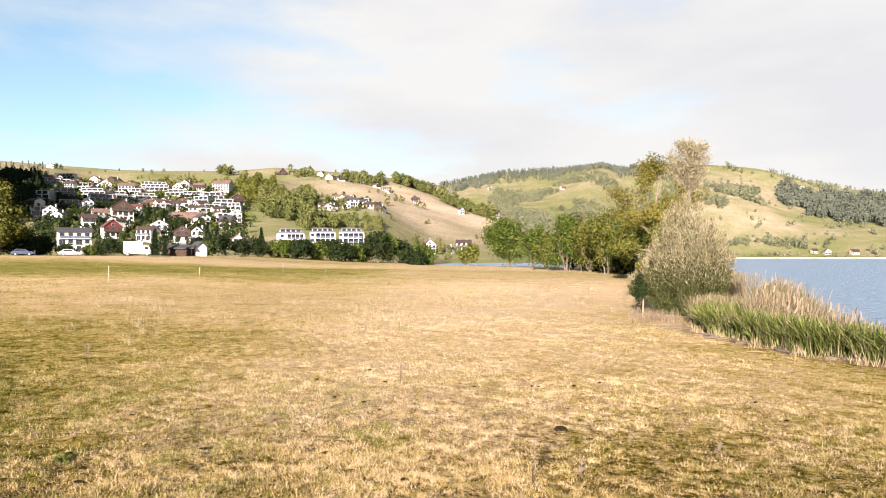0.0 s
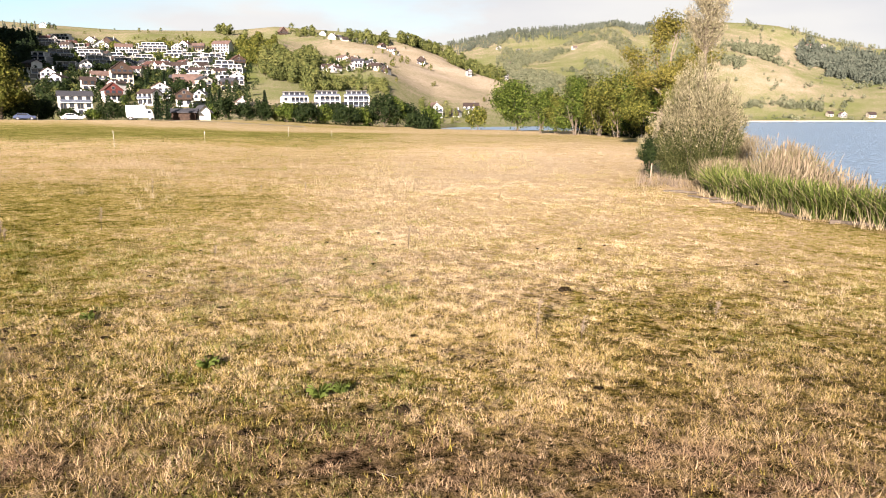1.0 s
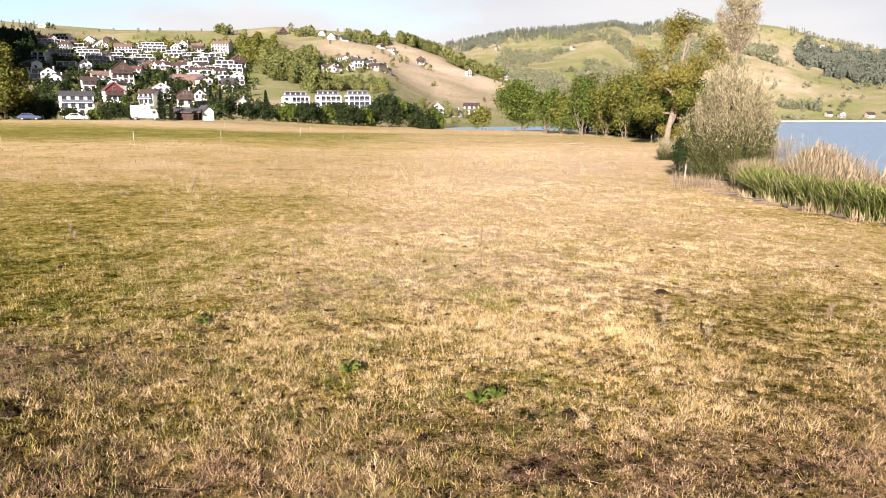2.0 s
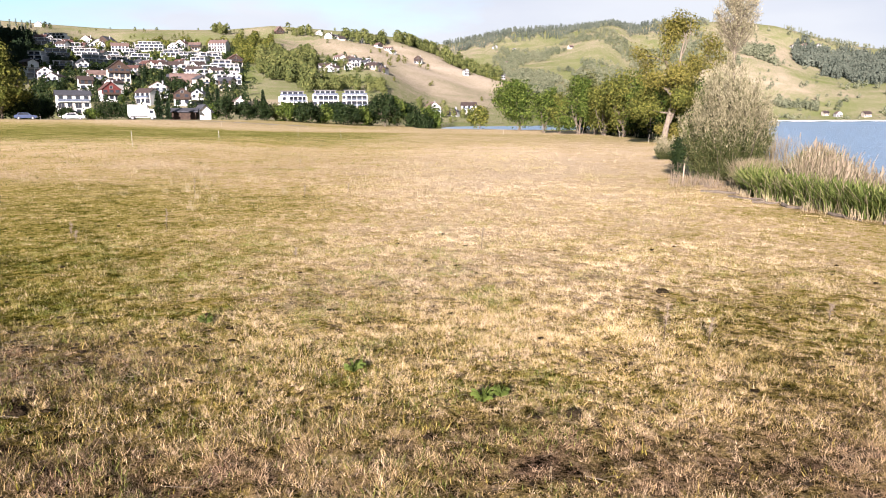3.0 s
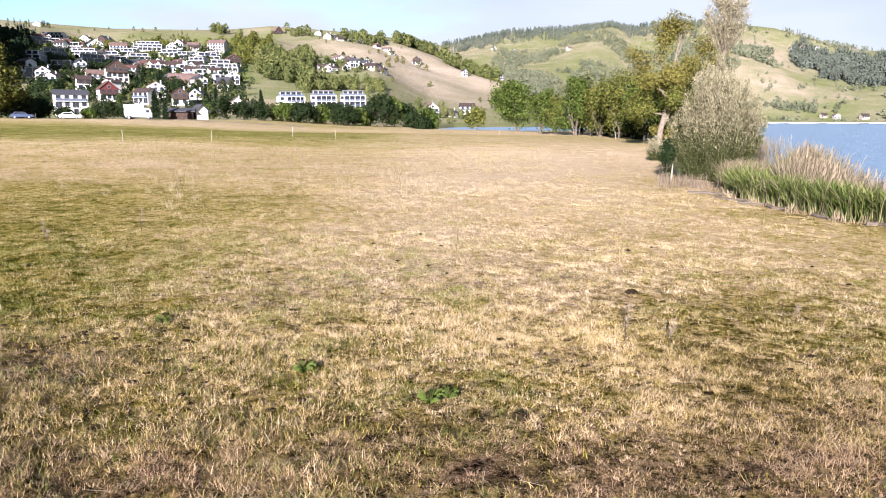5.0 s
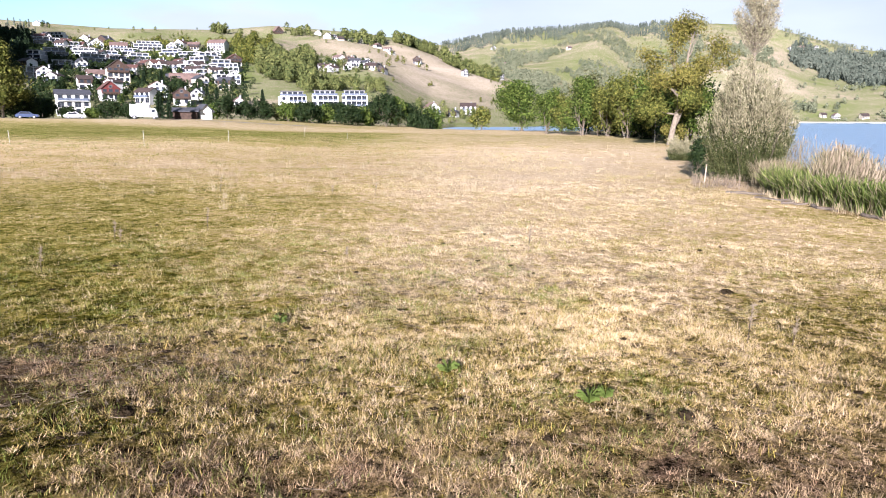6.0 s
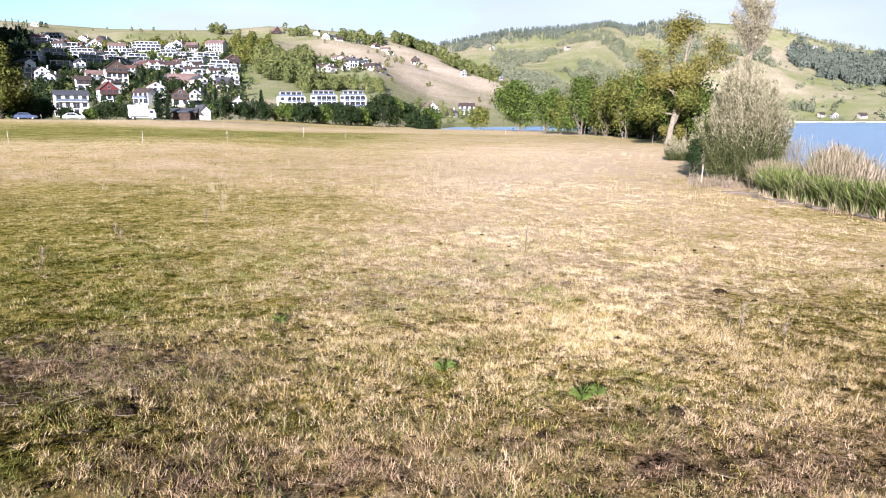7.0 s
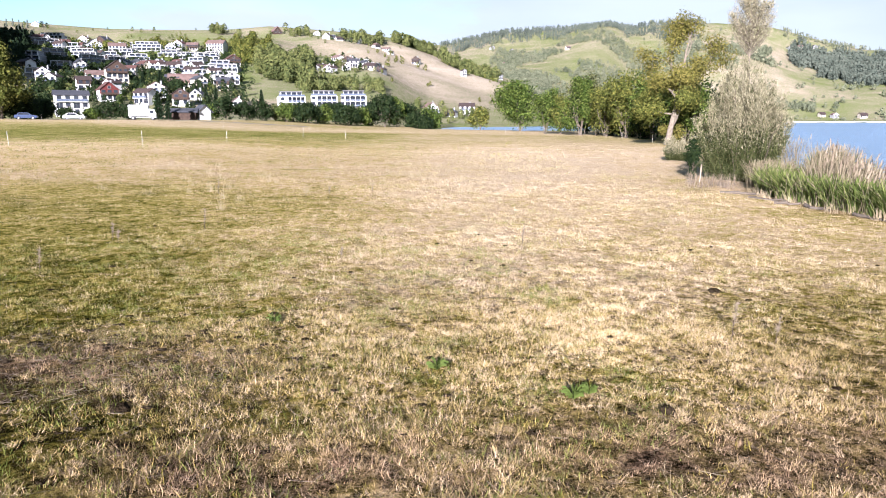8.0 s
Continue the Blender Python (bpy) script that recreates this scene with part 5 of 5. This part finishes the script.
def reeds(label, name, xs, ys, lo, hi, mat, seed, wide=0.03, per=3, lean=0.18, level=False):
    """Leaves and stalks from lo to hi metres tall, or, where level, reaching to within lo and hi of the bed's top."""
    rng = np.random.default_rng(seed)
    n = len(xs)
    z = np.maximum(land(xs, ys), LAKE - 0.3)
    base = np.repeat(np.stack([xs, ys, z], 1), per, 0) + rng.normal(size=(n * per, 3)) * [0.05, 0.05, 0]
    m = n * per
    h = rng.uniform(lo, hi, (m, 1))
    if level:
        h = np.maximum(h + np.repeat(reed_top(ys) - z, per)[:, None], 0.4)
    bend = np.concatenate([rng.normal(size=(m, 2)) * lean, np.ones((m, 1))], 1)
    way1 = unit(bend) * h * 0.6
    tip = bend.copy()
    tip[:, :2] *= 3.2
    way2 = unit(tip) * h * 0.42
    side = unit(np.concatenate([rng.normal(size=(m, 2)), np.zeros((m, 1))], 1))
    base2 = np.concatenate([base, base + way1])
    way = np.concatenate([way1, way2])
    w = rng.uniform(0.6, 1.2, m) * wide
    ob = new(name, blades(name, base2, way, np.concatenate([side, side]), np.concatenate([w, w * 0.9]), mat, 0.6))
    return tagged(ob, label, "reeds", kind="stuff")


def reed_spots(n, off0, off1, y0, y1, seed):
    """Spots between two distances beyond the meadow's edge."""
    rng = np.random.default_rng(seed)
    y = rng.uniform(y0, y1, n)
    widen = np.interp(y, [10, 20, 28, 36, 52], [0.55, 0.7, 1.0, 1.0, 0.5])
    x = shore_x(y) - 0.8 + (off0 + (off1 - off0) * rng.random(n)) * widen
    inside = x < np.interp(y, [9, 18, 24, 32, 52], [13.2, 10.7, 11.0, 13.4, 18]) + rng.normal(size=n) * 0.25
    return x[inside], y[inside]


reeds("lush green sedge along the meadow's edge", "sedge", *reed_spots(7500, 0.0, 2.2, 9, 28, 500), 0.50, 1.0, "reed_green", 501, 0.03, lean=0.30)
reeds("pale dry stalks among the sedge", "sedge", *reed_spots(1500, -0.1, 1.8, 9, 28, 502), 0.35, 0.95, "reed_dry", 503, 0.02, lean=0.24)
reeds("tall mixed green reeds behind the sedge", "reed_bed", *reed_spots(3000, 1.7, 4.0, 9, 32, 504), -0.75, -0.25, "reed_green", 505, 0.03, lean=0.12, level=True)
reeds("tall straw-coloured reeds standing in the shallow water", "reed_bed", *reed_spots(22000, 1.9, 7.0, 9, 52, 506), -0.42, 0.02, "reed_dry", 507, 0.02, lean=0.09, level=True)
reeds("dry grey-brown stalks round the foot of the willow", "reed_bed", *reed_spots(1500, -0.6, 1.4, 26, 30, 511), 0.4, 1.1, "reed_dry", 512, 0.018, lean=0.22)
px, py = reed_spots(2600, 2.0, 7.0, 9, 52, 508)
rng = np.random.default_rng(509)
pz = reed_top(py) + rng.uniform(-0.35, 0.0, len(px))
way = unit(np.stack([rng.normal(0.15, 0.15, len(px)), rng.normal(0, 0.15, len(px)), np.ones(len(px))], 1)) * 0.26
side = unit(np.stack([rng.normal(size=len(px)), rng.normal(size=len(px)), np.zeros(len(px))], 1))
tagged(new("reed_plumes", blades("reed_plumes", np.stack([px, py, pz], 1), way, side, rng.uniform(0.04, 0.07, len(px)), "reed_plume", 0.3)), "brown feathery seed heads above the reed bed", "reeds", kind="stuff")

# ---- meadow grass ----
def grass(label, tufts, per, b0, b1, d0, d1, lo, hi, wide, radius, seed, mottle=0.09, mat="grass_blade", lie=1.0):
    """Tufts of leaning blades over a sector of the meadow, with earth showing between them."""
    rng = np.random.default_rng(seed)
    b = np.radians(rng.uniform(b0, b1, tufts))
    d = np.sqrt(d0 * d0 + (d1 * d1 - d0 * d0) * rng.random(tufts))
    cx, cy = d * np.sin(b) - 0.9, d * np.cos(b)
    cover = np.sin(cx * 2.9 + 1.3 * np.sin(cy * 2.1)) * np.sin(cy * 3.4 + 1.1 * np.sin(cx * 1.7)) + 0.6 * np.sin(cx * 1.1 + 2) * np.sin(cy * 0.9)
    keep = (cx < shore_x(cy) - 0.3) & (cy > 3.6) & (np.abs(cx + 0.9) < 2.0 + 0.68 * cy) & (rng.random(tufts) < (0.82 + 0.28 * cover) * (1 - 0.38 * bareness(cx, cy)) * smooth(d1, d1 * 0.76, d) * (smooth(d0, d0 * 1.25, d) if d0 > 5 else 1.0))
    cx, cy = cx[keep], cy[keep]
    tall = rng.uniform(0.30, 1.30, len(cx)) * (0.85 + 0.25 * np.clip(cover[keep], -1, 1))
    tint = rng.normal(size=len(cx)) * mottle
    n = len(cx) * per
    off = rng.normal(size=(n, 2)) * radius
    x, y = np.repeat(cx, per) + off[:, 0], np.repeat(cy, per) + off[:, 1]
    z = land(x, y) + lumps(x, y) - 0.008
    h = rng.uniform(lo, hi, n) * np.repeat(tall, per)
    way = unit(np.concatenate([off / radius * 0.4 + rng.normal(size=(n, 2)) * rng.choice([0.8, 2.2], (n, 1)) * lie, np.ones((n, 1))], 1)) * h[:, None]
    side = unit(np.concatenate([rng.normal(size=(n, 2)), np.zeros((n, 1))], 1))
    me = blades("grass", np.stack([x, y, z], 1), way, side, rng.uniform(0.6, 1.3, n) * wide, mat, 0.0, dryness(x, y) - 0.02 + np.repeat(tint, per), bareness(x, y))
    return tagged(new("grass", me), label, "grass", kind="stuff")


grass("short grazed grass, half green, half straw", 30000, 25, -52, 52, 3.7, 9.4, 0.035, 0.10, 0.0055, 0.025, 600, 0.34)
grass("dead grass lying matted between the tufts", 9000, 12, -52, 52, 3.7, 9.5, 0.04, 0.11, 0.0050, 0.06, 606, 0.24, "grass_blade", 4.0)
grass("short grazed grass a little way into the meadow", 24000, 20, -48, 44, 6.3, 16, 0.035, 0.090, 0.0074, 0.044, 604, 0.22, "grass_mid")
grass("short grazed grass over the middle of the meadow", 25000, 15, -42, 38, 11.5, 30, 0.03, 0.075, 0.0120, 0.075, 601, 0.16, "grass_mid")
grass("close grass over the far meadow", 23000, 8, -38, 33, 22, 86, 0.04, 0.10, 0.022, 0.22, 602, 0.12, "grass_far", 2.0)
grass("mown pale grass at the end of the meadow", 8500, 7, -36, 14, 66, 190, 0.05, 0.10, 0.05, 0.5, 603, 0.10, "grass_far", 2.6)


def dry_tufts(label, spots, lo, hi, stalks, wide, seed, mat="straw"):
    rng = np.random.default_rng(seed)
    x = np.repeat(spots[:, 0], stalks) + rng.normal(size=len(spots) * stalks) * 0.07
    y = np.repeat(spots[:, 1], stalks) + rng.normal(size=len(spots) * stalks) * 0.07
    n = len(x)
    h = rng.uniform(lo, hi, (n, 1))
    way = unit(np.concatenate([rng.normal(size=(n, 2)) * 0.28, np.ones((n, 1))], 1)) * h
    side = unit(np.concatenate([rng.normal(size=(n, 2)), np.zeros((n, 1))], 1))
    me = blades("dry_stalks", np.stack([x, y, land(x, y) - 0.01], 1), way, side, np.full(n, wide), mat, 0.5)
    tagged(new("dry_stalks", me), label, "grass", kind="stuff")


def scatter(n, b0, b1, d0, d1, seed):
    p = polar(b0, b1, d0, d1, n, seed)
    return p[p[:, 0] < shore_x(p[:, 1]) - 0.5]


def tussocks(label, spots, per, lo, hi, wide, radius, seed, shift, mat=""):
    """Coarser, darker-green clumps that the cattle leave standing."""
    rng = np.random.default_rng(seed)
    size = np.repeat(rng.uniform(0.5, 1.2, len(spots)), per)
    n = len(size)
    off = rng.normal(size=(n, 2)) * radius * size[:, None] * [1.6, 0.8]
    x, y = np.repeat(spots[:, 0], per) + off[:, 0], np.repeat(spots[:, 1], per) + off[:, 1]
    ways = unit(np.concatenate([rng.normal(size=(n, 2)) * 0.7, np.ones((n, 1))], 1)) * (rng.uniform(lo, hi, n) * size)[:, None]
    sides = unit(np.concatenate([rng.normal(size=(n, 2)), np.zeros((n, 1))], 1))
    me2 = blades("tussocks", np.stack([x, y, land(x, y) + lumps(x, y) - 0.01], 1), ways, sides, rng.uniform(0.7, 1.3, n) * wide, mat or ("grass_far" if wide > 0.01 else "grass_blade"), 0.0, dryness(x, y) + shift, np.zeros(n))
    tagged(new("tussocks", me2), label, "grass", kind="stuff")


tussocks("dark green ungrazed tussocks in the near meadow", scatter(420, -56, 50, 3.5, 13, 630), 46, 0.05, 0.12, 0.0075, 0.09, 631, -0.38)
tussocks("fresh green grass clumps in the near meadow", scatter(520, -60, -4, 4.3, 15, 640), 64, 0.04, 0.12, 0.0065, 0.12, 641, -0.3, "grass_green")
tussocks("fresh green grass clumps among the straw", scatter(110, -8, 50, 4.5, 14, 642), 50, 0.04, 0.10, 0.0065, 0.10, 643, -0.3, "grass_green")
tussocks("dark green tussocks scattered over the meadow", scatter(900, -46, 14, 12, 36, 632), 26, 0.07, 0.15, 0.012, 0.15, 633, -0.52)
tussocks("olive tussocks over the far meadow", scatter(900, -40, 4, 34, 80, 634), 18, 0.10, 0.19, 0.024, 0.32, 635, -0.52)
tussocks("fresh green grass over the damp strip before the road", scatter(900, -38, -7, 50, 108, 644), 16, 0.06, 0.15, 0.028, 0.5, 645, -0.3, "grass_green")
rng = np.random.default_rng(620)
n = 2800
cx = np.concatenate([rng.normal(-5.6, 1.3, n // 2), rng.uniform(-7, 5, n // 2)])
cy = np.concatenate([rng.normal(6.0, 0.6, n // 2), rng.uniform(3.2, 9, n // 2)])
a = rng.uniform(0, 2 * math.pi, n)
way = np.stack([np.cos(a), np.sin(a), rng.normal(size=n) * 0.16], 1) * rng.uniform(0.05, 0.20, (n, 1))
side = unit(np.stack([-np.sin(a), np.cos(a), rng.normal(size=n) * 0.5], 1))
straw = blades("straw_litter", np.stack([cx, cy, land(cx, cy) + lumps(cx, cy) + rng.uniform(0.015, 0.05, n)], 1), way, side, np.full(n, 0.0042), "bramble", 0.6)
tagged(new("straw_litter", straw), "bleached dead straw lying on the worn turf", "grass", kind="stuff")
dry_tufts("thin pale seed stalks standing in the grass", scatter(120, -44, 34, 5.5, 22, 610), 0.08, 0.20, 12, 0.0024, 611)
dry_tufts("pale tall grass tufts across the far meadow", scatter(140, -38, 20, 18, 60, 612), 0.10, 0.24, 20, 0.008, 613)
dry_tufts("bleached ungrazed tufts standing in short grass", scatter(44, -26, -4, 20, 36, 614), 0.14, 0.34, 26, 0.008, 615)



# ---- fence posts ----
def fence_post(label, x, y, h=0.95, mat="post_plastic", r=0.022, tilt=0.0, group="electric fence posts"):
    top = thing("fence_post", label, "post", standing(x, y) @ pose(0, 0, 0, 0, tilt, 0), group)
    part("shaft", Mesh().tube([(0, 0, -0.1), (0, 0, h * 0.6), (0, 0, h - 0.04), (0, 0, h)], [r, r, r, r * 0.5], 8), mat, top)
    if mat == "post_plastic":
        c = Mesh()
        for z in (0.45, 0.82):
            c.box(-r - 0.008, r + 0.008, -r - 0.012, -r + 0.004, h * z, h * z + 0.03)
        part("clips", c, "steel", top)
    return top


POSTS = [(-30.5, 42.5), (-21.9, 42.0), (-20.3, 52.0), (-19.0, 70.0), (-15.5, 74.0), (-62.0, 112.0), (17.4, 80.0), (18.1, 100.0), (-44, 118), (-30, 120), (2.5, 112.0), (-75, 118)]
for k, (x, y) in enumerate(POSTS):
    fence_post("thin pale electric-fence post in the grass", x, y, 0.9 + 0.08 * (k % 2), r=0.014 if k < 4 else 0.013, tilt=(k * 37 % 7) - 3)
for x, y, h in ((6.43, 27.0, 0.75),):
    fence_post("weathered wooden stake before the willow", x, y, h, "post_wood", 0.028, tilt=3, group="shore stakes")

# ---- truck, cars and road ----
road = Mesh()
for k in range(40):
    b0, b1 = -52 + k * 0.95, -52 + (k + 1) * 0.95
    quad = []
    for b, d in ((b0, 163), (b1, 163), (b1, 169), (b0, 169)):
        x, y = by(b, d)
        quad.append((x, y, ground_z(x, y) + 0.05))
    road.add(quad, [(0, 1, 2, 3)])
me = road.data("road")
me.materials.append(MAT["asphalt"])
tagged(new("road", me), "narrow grey asphalt road along the far edge of the meadow", "road", kind="structure")


def wheel(parent, x, y, r, name="wheel"):
    tyre = Mesh().tube([(x, y - 0.12, r), (x, y - 0.09, r), (x, y + 0.09, r), (x, y + 0.12, r)], [r * 0.86, r, r, r * 0.86], 14)
    w = part(name, tyre, "rubber", parent)
    part("rim", Mesh().tube([(x, y - 0.135, r), (x, y + 0.135, r)], [r * 0.55, r * 0.55], 10), "steel", w)


def box_truck(label, m):
    top = thing("box_truck", label, "truck", m)
    part("cargo_box", Mesh().box(-3.1, 1.6, -1.2, 1.2, 0.95, 3.7, 0.06), "truck_white", top)
    cabm = Mesh().prism([(1.7, 0.6), (3.3, 0.6), (3.3, 1.6), (2.95, 2.6), (1.7, 2.75)], -1.1, 1.1)
    part("cab", cabm, "truck_white", top)
    part("windscreen", Mesh().add([(3.312, -0.95, 1.65), (3.312, 0.95, 1.65), (2.99, 0.9, 2.52), (2.99, -0.9, 2.52)], [(0, 1, 2, 3)]), "pane", top)
    part("side_window", Mesh().box(2.0, 2.85, -1.125, -1.09, 1.65, 2.35), "pane", top)
    part("chassis", Mesh().box(-3.0, 3.2, -0.5, 0.5, 0.55, 0.93), "steel", top)
    part("bumper", Mesh().box(3.2, 3.42, -1.1, 1.1, 0.45, 0.8, 0.04), "steel", top)
    for x in (-2.1, 2.5):
        for y in (-1.0, 1.0):
            wheel(top, x, y, 0.46)
    return top


x, y = by(-25.9, 159.5)
box_truck("white box truck parked beside the meadow road", standing(x, y, 18) @ Matrix.Scale(0.8, 4))


def car(label, mat, m, group="cars on the road"):
    top = thing("car", label, "car", m, group)
    part("body", Mesh().prism([(-2.1, 0.35), (2.1, 0.35), (2.15, 0.65), (1.9, 0.86), (1.0, 0.95), (-1.9, 0.98), (-2.15, 0.75)], -0.85, 0.85), mat, top)
    part("roof", Mesh().prism([(-1.75, 0.96), (1.0, 0.94), (0.35, 1.42), (-1.2, 1.45)], -0.72, 0.72), mat, top)
    part("side_window", Mesh().prism([(-1.45, 1.0), (0.75, 1.0), (0.28, 1.36), (-1.12, 1.38)], -0.735, -0.722), "pane", top)
    for xx in (-1.3, 1.3):
        for yy in (-0.78, 0.78):
            wheel(top, xx, yy, 0.32)
    return top


for k, (b, d, mat, lab) in enumerate([(-30.3, 176, "truck_white", "white car parked on the meadow road"), (-33.2, 176, "car_blue", "dark blue car in the shade by the road")]):
    x, y = by(b, d)
    car(lab, mat, standing(x, y, 25))

# pale stone edge of the far lake shore
quay = Mesh()
for k in range(60):
    b0, b1 = 12.5 + k * 0.4, 12.5 + (k + 1) * 0.4
    e0, e1 = [np.interp(b, [9, 12, 30, 60], [640, 1120, 1400, 1500]) for b in (b0, b1)]
    p0, p1, p2, p3 = by(b0, e0 - 3), by(b1, e1 - 3), by(b1, e1 + 5), by(b0, e0 + 5)
    quay.add([(*p0, LAKE - 0.5), (*p1, LAKE - 0.5), (*p1, 0.3), (*p0, 0.3), (*p2, 0.9), (*p3, 0.9)], [(0, 1, 2, 3), (3, 2, 4, 5)])
me = quay.data("shore_edge")
me.materials.append(MAT["shore_stone"])
tagged(new("shore_edge", me), "pale stony edge along the far lake shore", "shore", kind="structure")


# ---- small things in the meadow ----
def cow_pat(label, x, y, r, seed, mat="dung"):
    rng = np.random.default_rng(seed)
    top = Mesh()
    n = 14
    vs = [(0, 0, 0.045)]
    for ring, (f, z) in enumerate(((0.45, 0.042), (0.8, 0.028), (1.0, 0.0))):
        vs += [(math.cos(2 * math.pi * k / n) * r * f * rng.uniform(0.82, 1.15), math.sin(2 * math.pi * k / n) * r * f * rng.uniform(0.7, 1.0), z + rng.normal() * 0.005) for k in range(n)]
    fs = [(0, 1 + k, 1 + (k + 1) % n) for k in range(n)]
    for q in (0, 1):
        fs += [(1 + q * n + k, 1 + (q + 1) * n + k, 1 + (q + 1) * n + (k + 1) % n, 1 + q * n + (k + 1) % n) for k in range(n)]
    me2 = top.add(vs, fs).data("cow_pat")
    me2.materials.append(MAT[mat])
    ob = new("cow_pat", me2)
    ob.matrix_world = pose(x, y, ground_z(x, y) + 0.012, 0, 0, seed * 40)
    return tagged(ob, label, "dung", "cow pats")


for k, (x, y, r) in enumerate([(-4.72, 5.05, 0.10), (-0.39, 5.35, 0.08), (-6.3, 6.5, 0.10), (1.35, 9.6, 0.10)]):
    cow_pat("dark dried cow pat lying in the grass", x, y, r, k + 1)


def weed(label, x, y, r, seed, n=34):
    """A rosette of broad leaves."""
    rng = np.random.default_rng(seed)
    top = thing("weed", label, "plant", standing(x, y), "broad-leaved weeds")
    for k in range(n):
        a, ln, up = 2 * math.pi * (k * 0.382 + 0.1 * rng.random()), r * rng.uniform(0.6, 1.0), rng.uniform(0.8, 2.4)
        c, s = math.cos(a), math.sin(a)
        q = Mesh()
        rows = []
        for i, t in enumerate((0.0, 0.35, 0.7, 1.0)):
            out = ln * t
            z = ln * up * (t - 0.55 * t * t)
            wd = ln * 0.05 * (0.5, 1.0, 0.8, 0.05)[i]
            rows += [(c * out - s * wd, s * out + c * wd, z + 0.01), (c * out, s * out, z - 0.008), (c * out + s * wd, s * out - c * wd, z + 0.01)]
        q.add(rows, [(i * 3 + j, i * 3 + j + 1, i * 3 + j + 4, i * 3 + j + 3) for i in range(3) for j in range(2)])
        part("blade", q, "weed", top)
    return top


for k, (x, y, r) in enumerate([(-2.28, 6.2, 0.15), (-1.1, 5.6, 0.14), (-4.2, 7.6, 0.12), (-0.95, 5.72, 0.11)]):
    weed("green leafy weed among the dry grass", x, y, r * 0.8, 700 + k)

# clods of trodden earth and dried dung crumbs in the worn parts
rng = np.random.default_rng(770)
n = 260
cx, cy = rng.uniform(-10, 5, n), 4.0 + 12 * rng.random(n) ** 1.5
cx[:160], cy[:160] = rng.normal(-5.4, 1.5, 160), rng.normal(6.2, 0.9, 160)
cr = rng.uniform(0.010, 0.034, n)
corner = np.array([(1, 0, 0), (0, 1, 0), (-1, 0, 0), (0, -1, 0), (0, 0, 0.8), (0, 0, -0.6), (0.7, 0.7, 0.4), (-0.7, 0.6, 0.4), (-0.6, -0.7, 0.4), (0.7, -0.6, 0.4)])
cv = corner[None] * cr[:, None, None] * rng.uniform(0.7, 1.3, (n, 10, 3)) * [1.5, 1.0, 0.8] + np.stack([cx, cy, land(cx, cy) + lumps(cx, cy) + 0.012], 1)[:, None]
clod_faces = [(0, 6, 4, 9), (1, 7, 4, 6), (2, 8, 4, 7), (3, 9, 4, 8), (0, 1, 6), (1, 2, 7), (2, 3, 8), (3, 0, 9), (1, 0, 5), (2, 1, 5), (3, 2, 5), (0, 3, 5)]
clods = bpy.data.meshes.new("earth_clods")
clods.from_pydata([tuple(p) for p in cv.reshape(-1, 3)], [], [tuple(i * 10 + j for j in f) for i in range(n) for f in clod_faces])
clods.materials.append(MAT["dung"])
tagged(new("earth_clods", clods), "dark crumbs of trodden earth among the grass", "earth", kind="stuff")

# upright dry dock stalks
for k, (x, y, h) in enumerate([(0.80, 7.33, 0.42), (1.27, 7.35, 0.26), (-7.3, 13.6, 0.5), (-1.1, 12.6, 0.4), (2.95, 8.3, 0.22), (-8.6, 12.5, 0.34), (-8.4, 12.3, 0.24), (-8.3, 9.8, 0.36), (-5.0, 20.7, 0.4), (-6.2, 20.3, 0.36), (-9.2, 31.8, 0.5), (-4.15, 11.3, 0.2), (-9.6, 20.7, 0.45)]):
    rng = np.random.default_rng(720 + k)
    top = thing("dock_stalk", "dry brown dock stalk standing in the grass", "plant", standing(x, y), "dry dock stalks")
    part("stem", Mesh().tube([(0, 0, -0.03), (0.01, 0, h * 0.5), (0.03, 0.01, h)], [0.006, 0.005, 0.002], 5), "timber", top)
    n = 60
    t = rng.uniform(0.4, 1.0, n)
    base = np.stack([0.03 * t, np.zeros(n), t * h], 1)
    way = sprays(rng, n, 0.8) * 0.05
    side = unit(np.cross(way, rng.normal(size=(n, 3))))
    part("seed_head", blades("seed_head", base, way, side, np.full(n, 0.012), "reed_plume"), "reed_plume", top)

# bare trampled soil, dry litter and driftwood along the shore
def log(label, x, y, length, r, turn, seed):
    rng = np.random.default_rng(seed)
    pts = [(length * (i / 5 - 0.5), rng.normal() * 0.04, r * 0.8 + rng.normal() * 0.015) for i in range(6)]
    me2 = Mesh().tube(pts, [r * (1 - 0.1 * i) for i in range(6)], 8).data("driftwood")
    me2.materials.append(MAT["driftwood"])
    ob = new("driftwood", me2)
    ob.matrix_world = standing(x, y, turn)
    return tagged(ob, label, "log", "shore driftwood")


for k, (x, y, ln, r, tr) in enumerate([(6.75, 23.6, 1.3, 0.06, -25), (6.9, 21.8, 1.4, 0.05, -60), (7.5, 20.0, 1.0, 0.06, -75), (8.0, 18.2, 1.2, 0.05, -80), (7.1, 20.9, 0.7, 0.05, -20), (8.7, 16.6, 1.1, 0.06, -50)]):
    log("grey-brown driftwood branch lying before the sedge", x, y, ln, r, tr, 740 + k)

dry_tufts("reddish dry bramble and dead stalks before the willow", polar(12.6, 16.2, 26.4, 28.6, 46, 750), 0.2, 0.5, 9, 0.014, 751, "bramble")
dry_tufts("dead reed litter along the meadow's edge", np.stack([shore_x(np.linspace(9, 25, 150)) - 0.9 - 0.35 * np.sin(np.linspace(0, 60, 150)), np.linspace(9, 25, 150)], 1), 0.08, 0.3, 8, 0.016, 753)
